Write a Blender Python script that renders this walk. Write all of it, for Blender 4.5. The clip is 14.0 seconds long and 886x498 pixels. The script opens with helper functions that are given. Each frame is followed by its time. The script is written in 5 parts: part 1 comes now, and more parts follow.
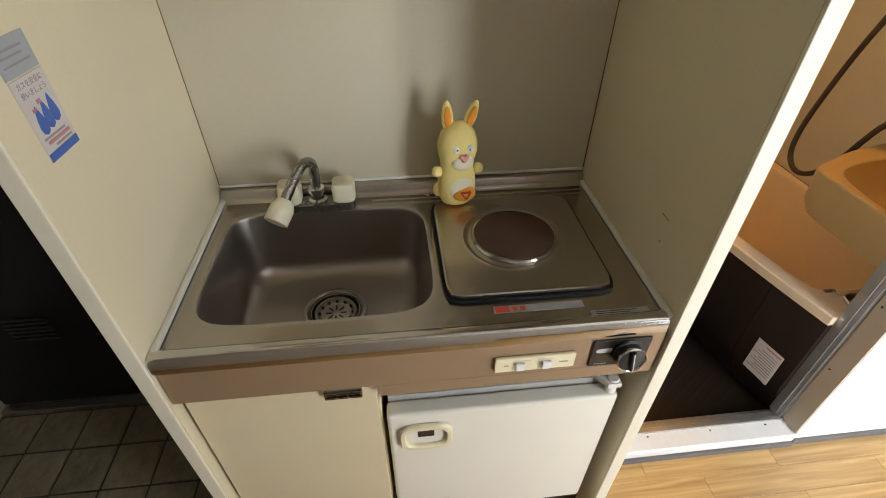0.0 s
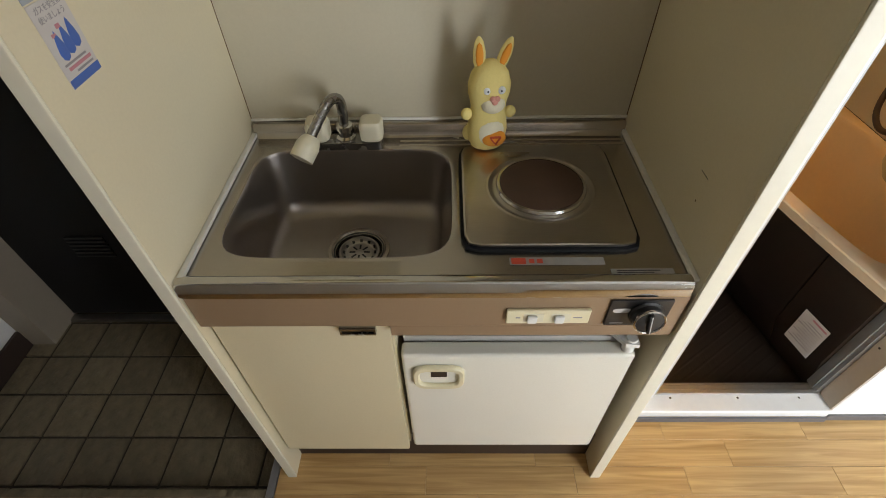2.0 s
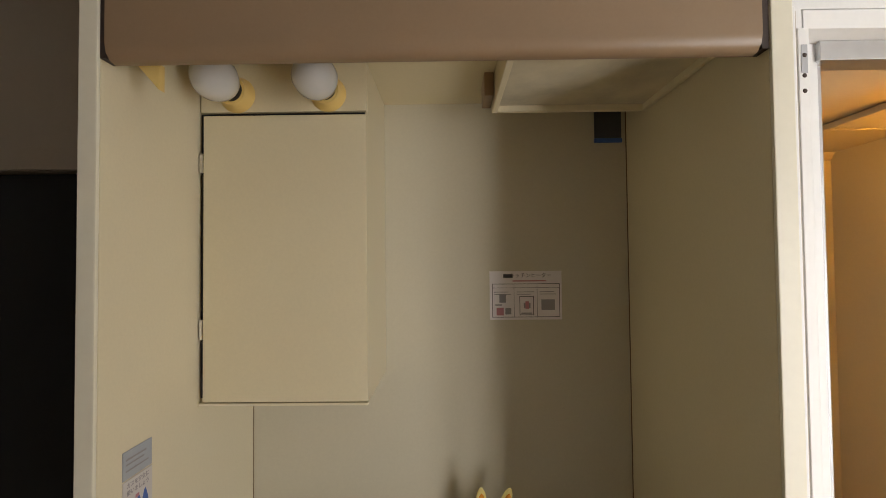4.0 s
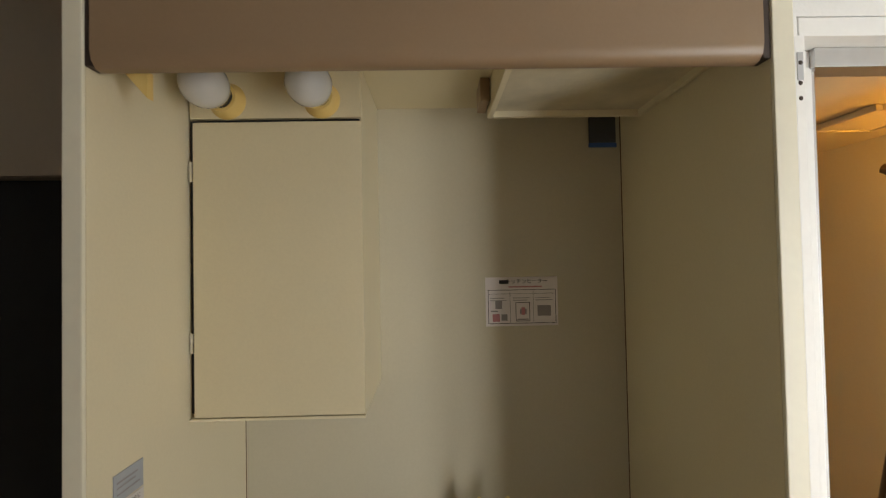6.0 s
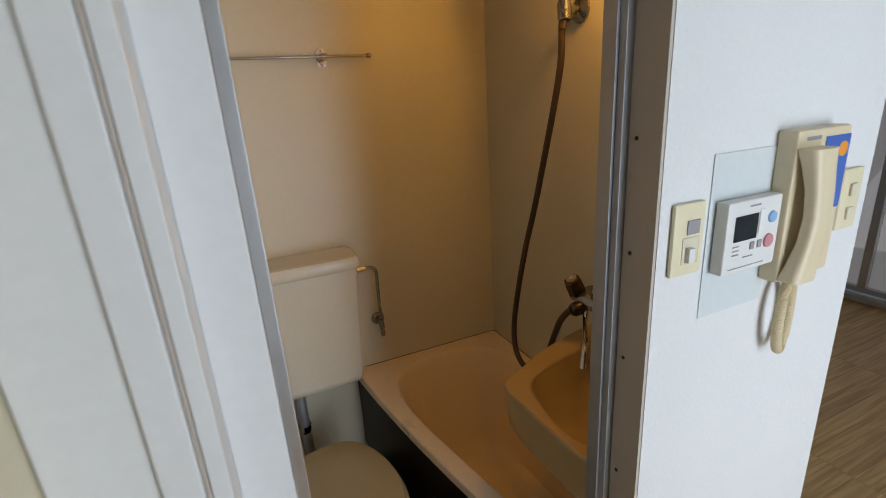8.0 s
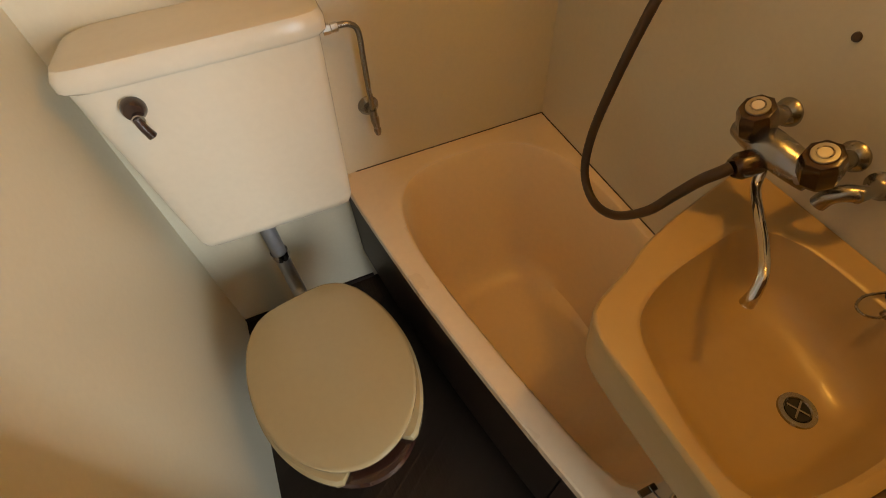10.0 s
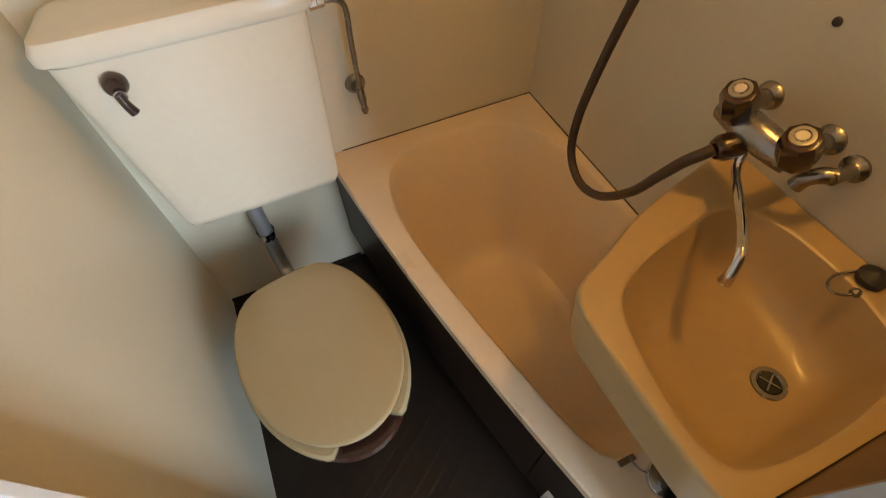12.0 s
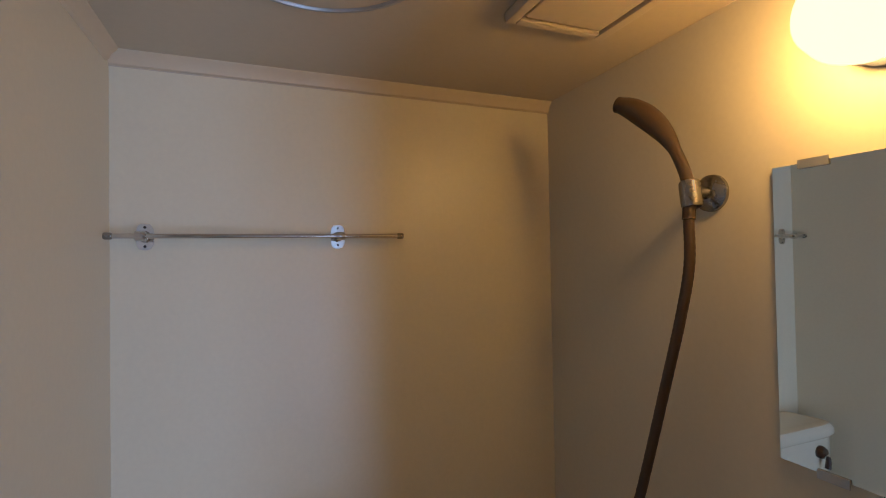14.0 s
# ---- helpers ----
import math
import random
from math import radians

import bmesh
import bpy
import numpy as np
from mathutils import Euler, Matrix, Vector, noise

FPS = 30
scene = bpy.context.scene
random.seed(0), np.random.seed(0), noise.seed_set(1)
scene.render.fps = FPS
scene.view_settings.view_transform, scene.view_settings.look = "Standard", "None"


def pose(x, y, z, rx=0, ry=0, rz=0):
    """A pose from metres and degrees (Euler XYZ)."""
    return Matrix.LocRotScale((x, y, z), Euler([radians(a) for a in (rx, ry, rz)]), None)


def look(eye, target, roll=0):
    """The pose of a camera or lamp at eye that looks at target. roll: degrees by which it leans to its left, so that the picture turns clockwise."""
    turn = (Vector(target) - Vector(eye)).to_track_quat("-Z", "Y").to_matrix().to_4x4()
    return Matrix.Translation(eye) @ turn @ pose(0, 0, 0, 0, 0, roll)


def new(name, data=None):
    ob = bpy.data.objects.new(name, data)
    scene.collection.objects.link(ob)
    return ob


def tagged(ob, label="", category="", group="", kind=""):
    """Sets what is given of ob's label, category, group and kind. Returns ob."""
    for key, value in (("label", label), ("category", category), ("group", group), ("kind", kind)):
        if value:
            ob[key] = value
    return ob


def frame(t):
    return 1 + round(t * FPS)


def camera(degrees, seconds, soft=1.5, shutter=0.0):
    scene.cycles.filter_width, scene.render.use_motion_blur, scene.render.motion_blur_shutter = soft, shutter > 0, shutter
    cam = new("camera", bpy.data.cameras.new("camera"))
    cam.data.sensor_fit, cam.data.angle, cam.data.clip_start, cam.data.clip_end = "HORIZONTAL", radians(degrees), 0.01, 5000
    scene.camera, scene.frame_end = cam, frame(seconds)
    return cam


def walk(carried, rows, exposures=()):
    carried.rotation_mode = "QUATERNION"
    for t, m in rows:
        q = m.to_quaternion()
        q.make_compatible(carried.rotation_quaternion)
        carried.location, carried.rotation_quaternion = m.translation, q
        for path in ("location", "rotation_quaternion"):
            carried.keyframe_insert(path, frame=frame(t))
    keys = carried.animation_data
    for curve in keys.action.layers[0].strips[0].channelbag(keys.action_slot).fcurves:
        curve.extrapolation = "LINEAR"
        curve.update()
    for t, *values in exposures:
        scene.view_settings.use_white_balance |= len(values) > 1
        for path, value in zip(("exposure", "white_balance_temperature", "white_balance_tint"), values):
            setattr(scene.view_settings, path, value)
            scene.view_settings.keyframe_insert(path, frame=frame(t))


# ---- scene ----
cam = camera(86.7, 14.0, soft=0.5, shutter=0.2)
PATH = [
    (0, (0.422, -0.529, 1.527), (0.6, 1.016, 0.269), 0.4),
    (0.5, (0.463, -0.513, 1.52), (0.544, 0.956, 0.165), -0.2),
    (1, (0.471, -0.521, 1.522), (0.482, 0.902, 0.117), -0.9),
    (1.5, (0.473, -0.52, 1.52), (0.456, 0.882, 0.094), -1.0),
    (2, (0.476, -0.518, 1.521), (0.447, 0.876, 0.087), -1.2),
    (2.5, (0.475, -0.522, 1.525), (0.45, 0.994, 0.221), -0.9),
    (3, (0.466, -0.552, 1.577), (0.447, 1.302, 0.827), 0.1),
    (3.5, (0.459, -0.61, 1.661), (0.455, 1.386, 1.523), 0.3),
    (3.7, (0.469, -0.635, 1.65), (0.447, 1.365, 1.669), -0.5),
    (5.8, (0.452, -0.627, 1.674), (0.431, 1.37, 1.792), -0.7),
    (6, (0.448, -0.622, 1.672), (0.485, 1.377, 1.718), -1.1),
    (6.5, (0.53, -0.574, 1.592), (0.863, 1.392, 1.436), -2.6),
    (7, (0.722, -0.553, 1.544), (1.395, 1.292, 1.164), -2.6),
    (7.2, (0.815, -0.543, 1.546), (1.568, 1.26, 1.12), -3.3),
    (9.3, (1.38, 0.251, 1.494), (1.956, 1.708, 0.251), -3.5),
    (9.5, (1.381, 0.303, 1.475), (1.898, 1.658, 0.097), -3.6),
    (10, (1.374, 0.358, 1.444), (1.791, 1.494, -0.148), -4.0),
    (10.5, (1.371, 0.364, 1.437), (1.77, 1.404, -0.224), -3.4),
    (11, (1.37, 0.363, 1.437), (1.768, 1.334, -0.265), -2.3),
    (11.5, (1.37, 0.36, 1.441), (1.776, 1.305, -0.275), -1.6),
    (12, (1.368, 0.353, 1.451), (1.811, 1.404, -0.192), -1.7),
    (12.5, (1.364, 0.336, 1.507), (1.929, 1.758, 0.219), -2.1),
    (13, (1.344, 0.277, 1.599), (2.047, 2.034, 0.955), -1.3),
    (13.2, (1.326, 0.245, 1.613), (2.062, 2.063, 1.22), -1.1),
    (13.5, (1.322, 0.214, 1.633), (2.054, 2.071, 1.502), -1.0),
    (14, (1.301, 0.186, 1.644), (2.026, 2.05, 1.678), -1.0),
]
EXPOSURE = [(0, -2.78, 8200, 22), (0.6, -2.90, 8200, 22), (2.4, -3.02, 8200, 21), (3, -2.93, 9000, 24), (3.5, -3.17, 9100, 26), (6, -3.32, 9100, 22), (6.5, -3.45, 9200, 20), (7, -4.10, 7000, 22), (7.2, -4.2, 6600, 21), (9.3, -3.55, 8700, 19), (10.0, -3.18, 8400, 20), (10.5, -3.02, 7700, 20), (12, -2.94, 6900, 17), (12.5, -2.99, 6100, 15), (13, -3.46, 5600, 18), (14, -4.18, 5300, 22)]
walk(cam, [(t, look(eye, target, roll)) for t, eye, target, roll in PATH], EXPOSURE)

# ---- light ----
world = bpy.data.worlds.new("world")
scene.world = world
world.use_nodes = True
wn = world.node_tree
sky = wn.nodes.new("ShaderNodeTexSky")
sky.sky_type, sky.sun_disc = "NISHITA", False
sky.sun_elevation, sky.sun_rotation = radians(42), radians(150)
wn.nodes["Background"].inputs["Strength"].default_value = 0.08
wn.links.new(sky.outputs["Color"], wn.nodes["Background"].inputs["Color"])


def lamp(name, kind, m, power, colour, **values):
    data = bpy.data.lights.new(name, kind)
    data.energy, data.color = power, colour
    if kind == "AREA":
        data.shape, data.size, data.size_y = "RECTANGLE", values["w"], values["h"]
    else:
        data.shadow_soft_size = values["r"]
    ob = new(name, data)
    ob.matrix_world = m
    return ob


# daylight in the balcony window behind the walker, and in the far window
lamp("window_daylight_south", "AREA", look((2.10, -1.60, 1.05), (2.10, 0.5, 1.0)), 650, (0.64, 0.83, 1.0), w=0.72, h=1.8)
lamp("window_daylight_east", "AREA", look((5.08, 1.0, 1.2), (2.5, 0.4, 0.9)), 16, (0.80, 0.90, 1.0), w=1.6, h=1.7)
lamp("bath_bulb", "POINT", Matrix.Translation((2.02, 0.56, 1.95)), 105.0, (1.0, 0.525, 0.095), r=0.05)


# ---- materials ----
def material(name, colour, rough=0.5, metal=0.0, vary=0.06, scale=6.0, bump=0.0, bump_scale=60.0, spec=0.5, coat=0.0, fine=0.04, stretch=(1, 1, 1), random_tint=0.0, bump_dist=0.002):
    m = bpy.data.materials.new(name)
    m.use_nodes = True
    nt = m.node_tree
    nodes, links = nt.nodes, nt.links
    b = nodes["Principled BSDF"]
    b.inputs["Roughness"].default_value = rough
    b.inputs["Metallic"].default_value = metal
    b.inputs["Specular IOR Level"].default_value = spec
    b.inputs["Coat Weight"].default_value = coat
    b.inputs["Coat Roughness"].default_value = 0.08
    tc = nodes.new("ShaderNodeTexCoord")
    mp = nodes.new("ShaderNodeMapping")
    mp.inputs["Scale"].default_value = stretch
    links.new(tc.outputs["Object"], mp.inputs["Vector"])
    n1 = nodes.new("ShaderNodeTexNoise")
    n1.inputs["Scale"].default_value, n1.inputs["Detail"].default_value = scale, 4
    n2 = nodes.new("ShaderNodeTexNoise")
    n2.inputs["Scale"].default_value, n2.inputs["Detail"].default_value = bump_scale, 3
    for n in (n1, n2):
        links.new(mp.outputs["Vector"], n.inputs["Vector"])
    value = nodes.new("ShaderNodeMath")
    value.operation = "MULTIPLY_ADD"
    links.new(n1.outputs["Fac"], value.inputs[0])
    value.inputs[1].default_value, value.inputs[2].default_value = 2 * vary, 1 - vary
    value2 = nodes.new("ShaderNodeMath")
    value2.operation = "MULTIPLY_ADD"
    links.new(n2.outputs["Fac"], value2.inputs[0])
    value2.inputs[1].default_value = 2 * fine
    sub = nodes.new("ShaderNodeMath")
    sub.operation = "SUBTRACT"
    links.new(value.outputs[0], sub.inputs[0])
    sub.inputs[1].default_value = fine
    links.new(sub.outputs[0], value2.inputs[2])
    last = value2.outputs[0]
    if random_tint:
        info = nodes.new("ShaderNodeObjectInfo")
        r = nodes.new("ShaderNodeMath")
        r.operation = "MULTIPLY_ADD"
        links.new(info.outputs["Random"], r.inputs[0])
        r.inputs[1].default_value, r.inputs[2].default_value = 2 * random_tint, 1 - random_tint
        mul = nodes.new("ShaderNodeMath")
        mul.operation = "MULTIPLY"
        links.new(last, mul.inputs[0])
        links.new(r.outputs[0], mul.inputs[1])
        last = mul.outputs[0]
    col = nodes.new("ShaderNodeVectorMath")
    col.operation = "SCALE"
    col.inputs[0].default_value = colour
    links.new(last, col.inputs["Scale"])
    links.new(col.outputs["Vector"], b.inputs["Base Color"])
    rr = nodes.new("ShaderNodeMath")
    rr.operation = "MULTIPLY_ADD"
    links.new(n1.outputs["Fac"], rr.inputs[0])
    rr.inputs[1].default_value, rr.inputs[2].default_value = 0.16 * rough, 0.92 * rough
    links.new(rr.outputs[0], b.inputs["Roughness"])
    if bump:
        bp = nodes.new("ShaderNodeBump")
        bp.inputs["Strength"].default_value, bp.inputs["Distance"].default_value = bump, bump_dist
        links.new(n2.outputs["Fac"], bp.inputs["Height"])
        links.new(bp.outputs["Normal"], b.inputs["Normal"])
    return m


def wood_material(name, dark, light, along=0):
    """Oak veneer: grain drawn out along one axis, each board tinted by itself."""
    m = bpy.data.materials.new(name)
    m.use_nodes = True
    nt = m.node_tree
    nodes, links = nt.nodes, nt.links
    b = nodes["Principled BSDF"]
    b.inputs["Roughness"].default_value = 0.36
    tc, mp, info = nodes.new("ShaderNodeTexCoord"), nodes.new("ShaderNodeMapping"), nodes.new("ShaderNodeObjectInfo")
    s = [58.0, 58.0, 58.0]
    s[along] = 3.0
    mp.inputs["Scale"].default_value = s
    off = nodes.new("ShaderNodeVectorMath")
    off.operation = "SCALE"
    off.inputs[0].default_value = (31.0, 17.0, 5.0)
    links.new(info.outputs["Random"], off.inputs["Scale"])
    add = nodes.new("ShaderNodeVectorMath")
    links.new(mp.outputs["Vector"], add.inputs[0])
    links.new(off.outputs["Vector"], add.inputs[1])
    links.new(tc.outputs["Object"], mp.inputs["Vector"])
    n = nodes.new("ShaderNodeTexNoise")
    n.inputs["Scale"].default_value, n.inputs["Detail"].default_value, n.inputs["Distortion"].default_value = 1.0, 6, 0.7
    links.new(add.outputs["Vector"], n.inputs["Vector"])
    ramp = nodes.new("ShaderNodeValToRGB")
    ramp.color_ramp.elements[0].position, ramp.color_ramp.elements[0].color = 0.30, (*dark, 1)
    ramp.color_ramp.elements[1].position, ramp.color_ramp.elements[1].color = 0.66, (*light, 1)
    links.new(n.outputs["Fac"], ramp.inputs["Fac"])
    r = nodes.new("ShaderNodeMath")
    r.operation = "MULTIPLY_ADD"
    links.new(info.outputs["Random"], r.inputs[0])
    r.inputs[1].default_value, r.inputs[2].default_value = 0.16, 0.92
    sc = nodes.new("ShaderNodeVectorMath")
    sc.operation = "SCALE"
    links.new(ramp.outputs["Color"], sc.inputs[0])
    links.new(r.outputs[0], sc.inputs["Scale"])
    links.new(sc.outputs["Vector"], b.inputs["Base Color"])
    bp = nodes.new("ShaderNodeBump")
    bp.inputs["Strength"].default_value, bp.inputs["Distance"].default_value = 0.12, 0.001
    links.new(n.outputs["Fac"], bp.inputs["Height"])
    links.new(bp.outputs["Normal"], b.inputs["Normal"])
    return m


def glowing(name, colour, strength):
    m = bpy.data.materials.new(name)
    m.use_nodes = True
    b = m.node_tree.nodes["Principled BSDF"]
    b.inputs["Base Color"].default_value = (*colour, 1)
    b.inputs["Emission Color"].default_value = (*colour, 1)
    b.inputs["Emission Strength"].default_value = strength
    return m


CREAM = material("cream_melamine", (0.74, 0.655, 0.475), 0.42, vary=0.03, bump=0.05, bump_scale=180)
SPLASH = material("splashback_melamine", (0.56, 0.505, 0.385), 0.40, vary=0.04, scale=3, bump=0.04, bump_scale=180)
DOOR_CREAM = material("cabinet_cream", (0.70, 0.605, 0.415), 0.45, vary=0.03, bump=0.05, bump_scale=220)
FRIDGE = material("fridge_enamel", (0.80, 0.77, 0.68), 0.32, vary=0.03, bump=0.04, bump_scale=240)
EDGE = material("panel_edge", (0.79, 0.745, 0.61), 0.4, vary=0.04)
CAULK = material("white_caulk", (0.82, 0.81, 0.76), 0.6, vary=0.1, scale=20)
SEAM = material("brown_seam", (0.16, 0.09, 0.04), 0.7)
STEEL = material("brushed_steel", (0.43, 0.395, 0.36), 0.25, 1.0, vary=0.10, scale=8, bump=0.05, bump_scale=260, fine=0.06, stretch=(0.15, 1, 1))
BOWL_STEEL = material("satin_bowl_steel", (0.37, 0.335, 0.31), 0.33, 1.0, vary=0.12, scale=6, bump=0.05, bump_scale=320)
POLISHED = material("polished_steel", (0.56, 0.55, 0.54), 0.10, 1.0, vary=0.06)
CHROME = material("chrome", (0.74, 0.73, 0.72), 0.10, 1.0, vary=0.08, scale=30)
DULL_CHROME = material("worn_chrome", (0.34, 0.33, 0.32), 0.27, 1.0, vary=0.2, scale=40)
BROWN = material("brown_laminate", (0.275, 0.178, 0.11), 0.34, vary=0.05, bump=0.03, bump_scale=200)
DARK_BROWN = material("dark_brown_board", (0.035, 0.020, 0.015), 0.5, vary=0.2)
BLACK = material("black_plastic", (0.012, 0.012, 0.013), 0.35, vary=0.1)
GASKET = material("black_gasket", (0.008, 0.009, 0.012), 0.6, spec=0.25)
HOTPLATE = material("rusty_hotplate", (0.072, 0.036, 0.023), 0.55, vary=0.3, scale=25, bump=0.1, bump_scale=200)
IVORY_PLASTIC = material("ivory_plastic", (0.78, 0.70, 0.48), 0.38, vary=0.04)
AGED_PLASTIC = material("aged_plastic", (0.72, 0.66, 0.50), 0.36, vary=0.08, scale=15)
AMBER_PLASTIC = material("amber_socket", (0.78, 0.54, 0.20), 0.35, vary=0.08)
WHITE_PLASTIC = material("white_plastic", (0.78, 0.78, 0.75), 0.35, vary=0.03)
OPAL = material("opal_glass", (0.60, 0.60, 0.59), 0.12, vary=0.02, coat=0.7)
SCREEN = material("dark_screen", (0.02, 0.025, 0.03), 0.15)
PAPER = material("paper", (0.62, 0.58, 0.56), 0.6, vary=0.12, scale=14)
SLATE_PAPER = material("slate_label", (0.36, 0.39, 0.43), 0.5, vary=0.08, scale=30)
SILVER_PAPER = material("silver_sticker", (0.50, 0.51, 0.52), 0.45, vary=0.06)
BLUE_INK = material("blue_ink", (0.05, 0.13, 0.42), 0.5)
RED_INK = material("red_ink", (0.55, 0.06, 0.03), 0.5)
PINK_INK = material("pink_ink", (0.55, 0.22, 0.25), 0.6)
DARK_INK = material("dark_ink", (0.04, 0.035, 0.04), 0.6)
GREY_INK = material("grey_ink", (0.30, 0.28, 0.29), 0.6)
WHITE_TRIM = material("white_trim", (0.80, 0.80, 0.785), 0.42, vary=0.03)
WALLPAPER = material("white_wallpaper", (0.78, 0.78, 0.77), 0.85, vary=0.03, bump=0.35, bump_scale=140)
CEILING = material("ceiling_paper", (0.78, 0.77, 0.74), 0.9, vary=0.03, bump=0.2, bump_scale=120)
ALUMINIUM = material("aluminium", (0.55, 0.55, 0.55), 0.32, 0.9, vary=0.1, scale=20)
DULL_ALU = material("greyed_aluminium", (0.44, 0.45, 0.47), 0.42, 0.8, vary=0.15, scale=20)
TAUPE = material("taupe_return", (0.50, 0.43, 0.36), 0.5, vary=0.05)
BATH_WALL = material("bath_panel_ivory", (0.66, 0.60, 0.46), 0.36, vary=0.04, scale=3, bump=0.05, bump_scale=90)
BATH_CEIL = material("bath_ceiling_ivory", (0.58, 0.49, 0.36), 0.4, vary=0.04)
TUB = material("peach_tub", (0.90, 0.71, 0.47), 0.30, vary=0.05, scale=4, coat=0.2)
# basin peach toned down against the strong bulb; tub peach raised for its shade
BASIN = material("dimmed_peach_basin", (0.46, 0.325, 0.16), 0.34, spec=0.4, vary=0.05, scale=5, coat=0.12)
# less orange than the tub inside: daylight on the rim is coloured in
RIM = material("daylit_tub_rim", (0.80, 0.65, 0.48), 0.28, vary=0.05, coat=0.2)
TANK = material("ivory_ceramic", (0.68, 0.62, 0.50), 0.18, vary=0.03, coat=0.4)
SEAT = material("cream_seat", (0.375, 0.30, 0.17), 0.24, vary=0.04, coat=0.5)
BROWN_CERAMIC = material("brown_ceramic", (0.034, 0.013, 0.010), 0.15, vary=0.1, coat=0.4)
PAN = material("bath_floor_pan", (0.015, 0.0095, 0.0065), 0.42, spec=0.22, vary=0.25, scale=14, bump=0.45, bump_scale=150, stretch=(1, 0.10, 1))
APRON = material("bath_apron", (0.021, 0.013, 0.0095), 0.42, spec=0.22, vary=0.15, bump=0.08, bump_scale=120)
KNOB = material("brown_knob", (0.030, 0.014, 0.011), 0.2, vary=0.1, coat=0.5)
HOSE = material("brown_hose", (0.045, 0.026, 0.016), 0.4, vary=0.12, scale=40)
HEAD = material("brown_shower_head", (0.060, 0.038, 0.024), 0.34, vary=0.1)
RUBBER = material("black_rubber", (0.02, 0.02, 0.02), 0.6)
BLACK_DOOR = material("black_steel_door", (0.006, 0.006, 0.007), 0.5, spec=0.25, vary=0.2, bump=0.06, bump_scale=150)
BEIGE_FRAME = material("beige_door_frame", (0.46, 0.39, 0.32), 0.45, vary=0.05)
# darker copy of the beige frame: dim entrance light put into the colour
SHADED_FRAME = material("shaded_beige_frame", (0.31, 0.255, 0.20), 0.5, vary=0.06)
TILE = material("entrance_tile", (0.215, 0.172, 0.108), 0.5, vary=0.3, scale=9, bump=1.0, bump_dist=0.016, bump_scale=26, fine=0.5, stretch=(1, 0.75, 1), random_tint=0.14)
GROUT = material("dark_grout", (0.085, 0.070, 0.050), 0.9, vary=0.2)
OAK = wood_material("oak_floor", (0.40, 0.22, 0.08), (0.63, 0.395, 0.175))
GAP = material("floor_gap", (0.20, 0.11, 0.05), 0.8)
FILTER = material("greasy_filter", (0.60, 0.53, 0.40), 0.6, vary=0.5, scale=9, bump=0.5, bump_scale=80)
YELLOW = material("yellow_plush", (0.80, 0.65, 0.25), 0.85, vary=0.06, bump=0.3, bump_scale=200)
CREAM_PLUSH = material("cream_plush", (0.78, 0.72, 0.55), 0.9, vary=0.05, bump=0.3, bump_scale=200)
ORANGE = material("orange_felt", (0.75, 0.27, 0.03), 0.85, vary=0.06)
PINK = material("pink_felt", (0.75, 0.34, 0.28), 0.8)
EYE_WHITE = material("white_felt", (0.80, 0.80, 0.80), 0.7)
RED = material("red_felt", (0.42, 0.05, 0.02), 0.8)
VENT_GREY = material("vent_grey", (0.075, 0.080, 0.095), 0.5, vary=0.15)
STRAINER = material("dark_strainer_steel", (0.46, 0.44, 0.41), 0.34, 1.0, vary=0.15, scale=30)
SHEET = material("laminated_sheet", (0.80, 0.75, 0.76), 0.45, vary=0.08, scale=14)
BROWN_PANEL = material("brown_bath_panel", (0.11, 0.062, 0.040), 0.4, vary=0.1, scale=5)
PHONE = material("aged_cream_plastic", (0.74, 0.62, 0.42), 0.4, vary=0.06, scale=10)
SEAL = material("grey_door_seal", (0.40, 0.39, 0.37), 0.55, vary=0.08)
PALE_PLATE = material("pale_wall_plate", (0.66, 0.71, 0.71), 0.5, vary=0.04)
FADED = material("faded_label", (0.31, 0.30, 0.29), 0.5, vary=0.25, scale=40)


def stained_steel(name, at, reach):
    """Brushed steel with one orange scorch beside the hotplate."""
    m = material(name, (0.45, 0.42, 0.385), 0.28, 1.0, vary=0.10, scale=9, bump=0.05, bump_scale=260, fine=0.06, stretch=(0.15, 1, 1))
    nodes, links = m.node_tree.nodes, m.node_tree.links
    b = nodes["Principled BSDF"]
    before = b.inputs["Base Color"].links[0].from_socket
    tc, dist, mr, n, mul, mix = (nodes.new("ShaderNode" + k) for k in ("TexCoord", "VectorMath", "MapRange", "TexNoise", "Math", "Mix"))
    dist.operation, dist.inputs[1].default_value = "DISTANCE", at
    links.new(tc.outputs["Object"], dist.inputs[0])
    links.new(dist.outputs["Value"], mr.inputs["Value"])
    mr.inputs["From Min"].default_value, mr.inputs["From Max"].default_value = reach, reach * 0.15
    n.inputs["Scale"].default_value, n.inputs["Detail"].default_value = 55, 4
    links.new(tc.outputs["Object"], n.inputs["Vector"])
    mul.operation = "MULTIPLY"
    links.new(mr.outputs["Result"], mul.inputs[0])
    links.new(n.outputs["Fac"], mul.inputs[1])
    mix.data_type = "RGBA"
    links.new(mul.outputs[0], mix.inputs[0])
    links.new(before, mix.inputs[6])
    mix.inputs[7].default_value = (0.62, 0.20, 0.05, 1)
    links.new(mix.outputs[2], b.inputs["Base Color"])
    return m


HOB_STEEL = stained_steel("scorched_steel", (0.548, 0.372, 0.913), 0.045)
GLOBE = glowing("lit_globe", (1.0, 0.68, 0.30), 34.0)
OUTDOORS = glowing("bright_outdoors", (0.86, 0.94, 1.0), 3.2)

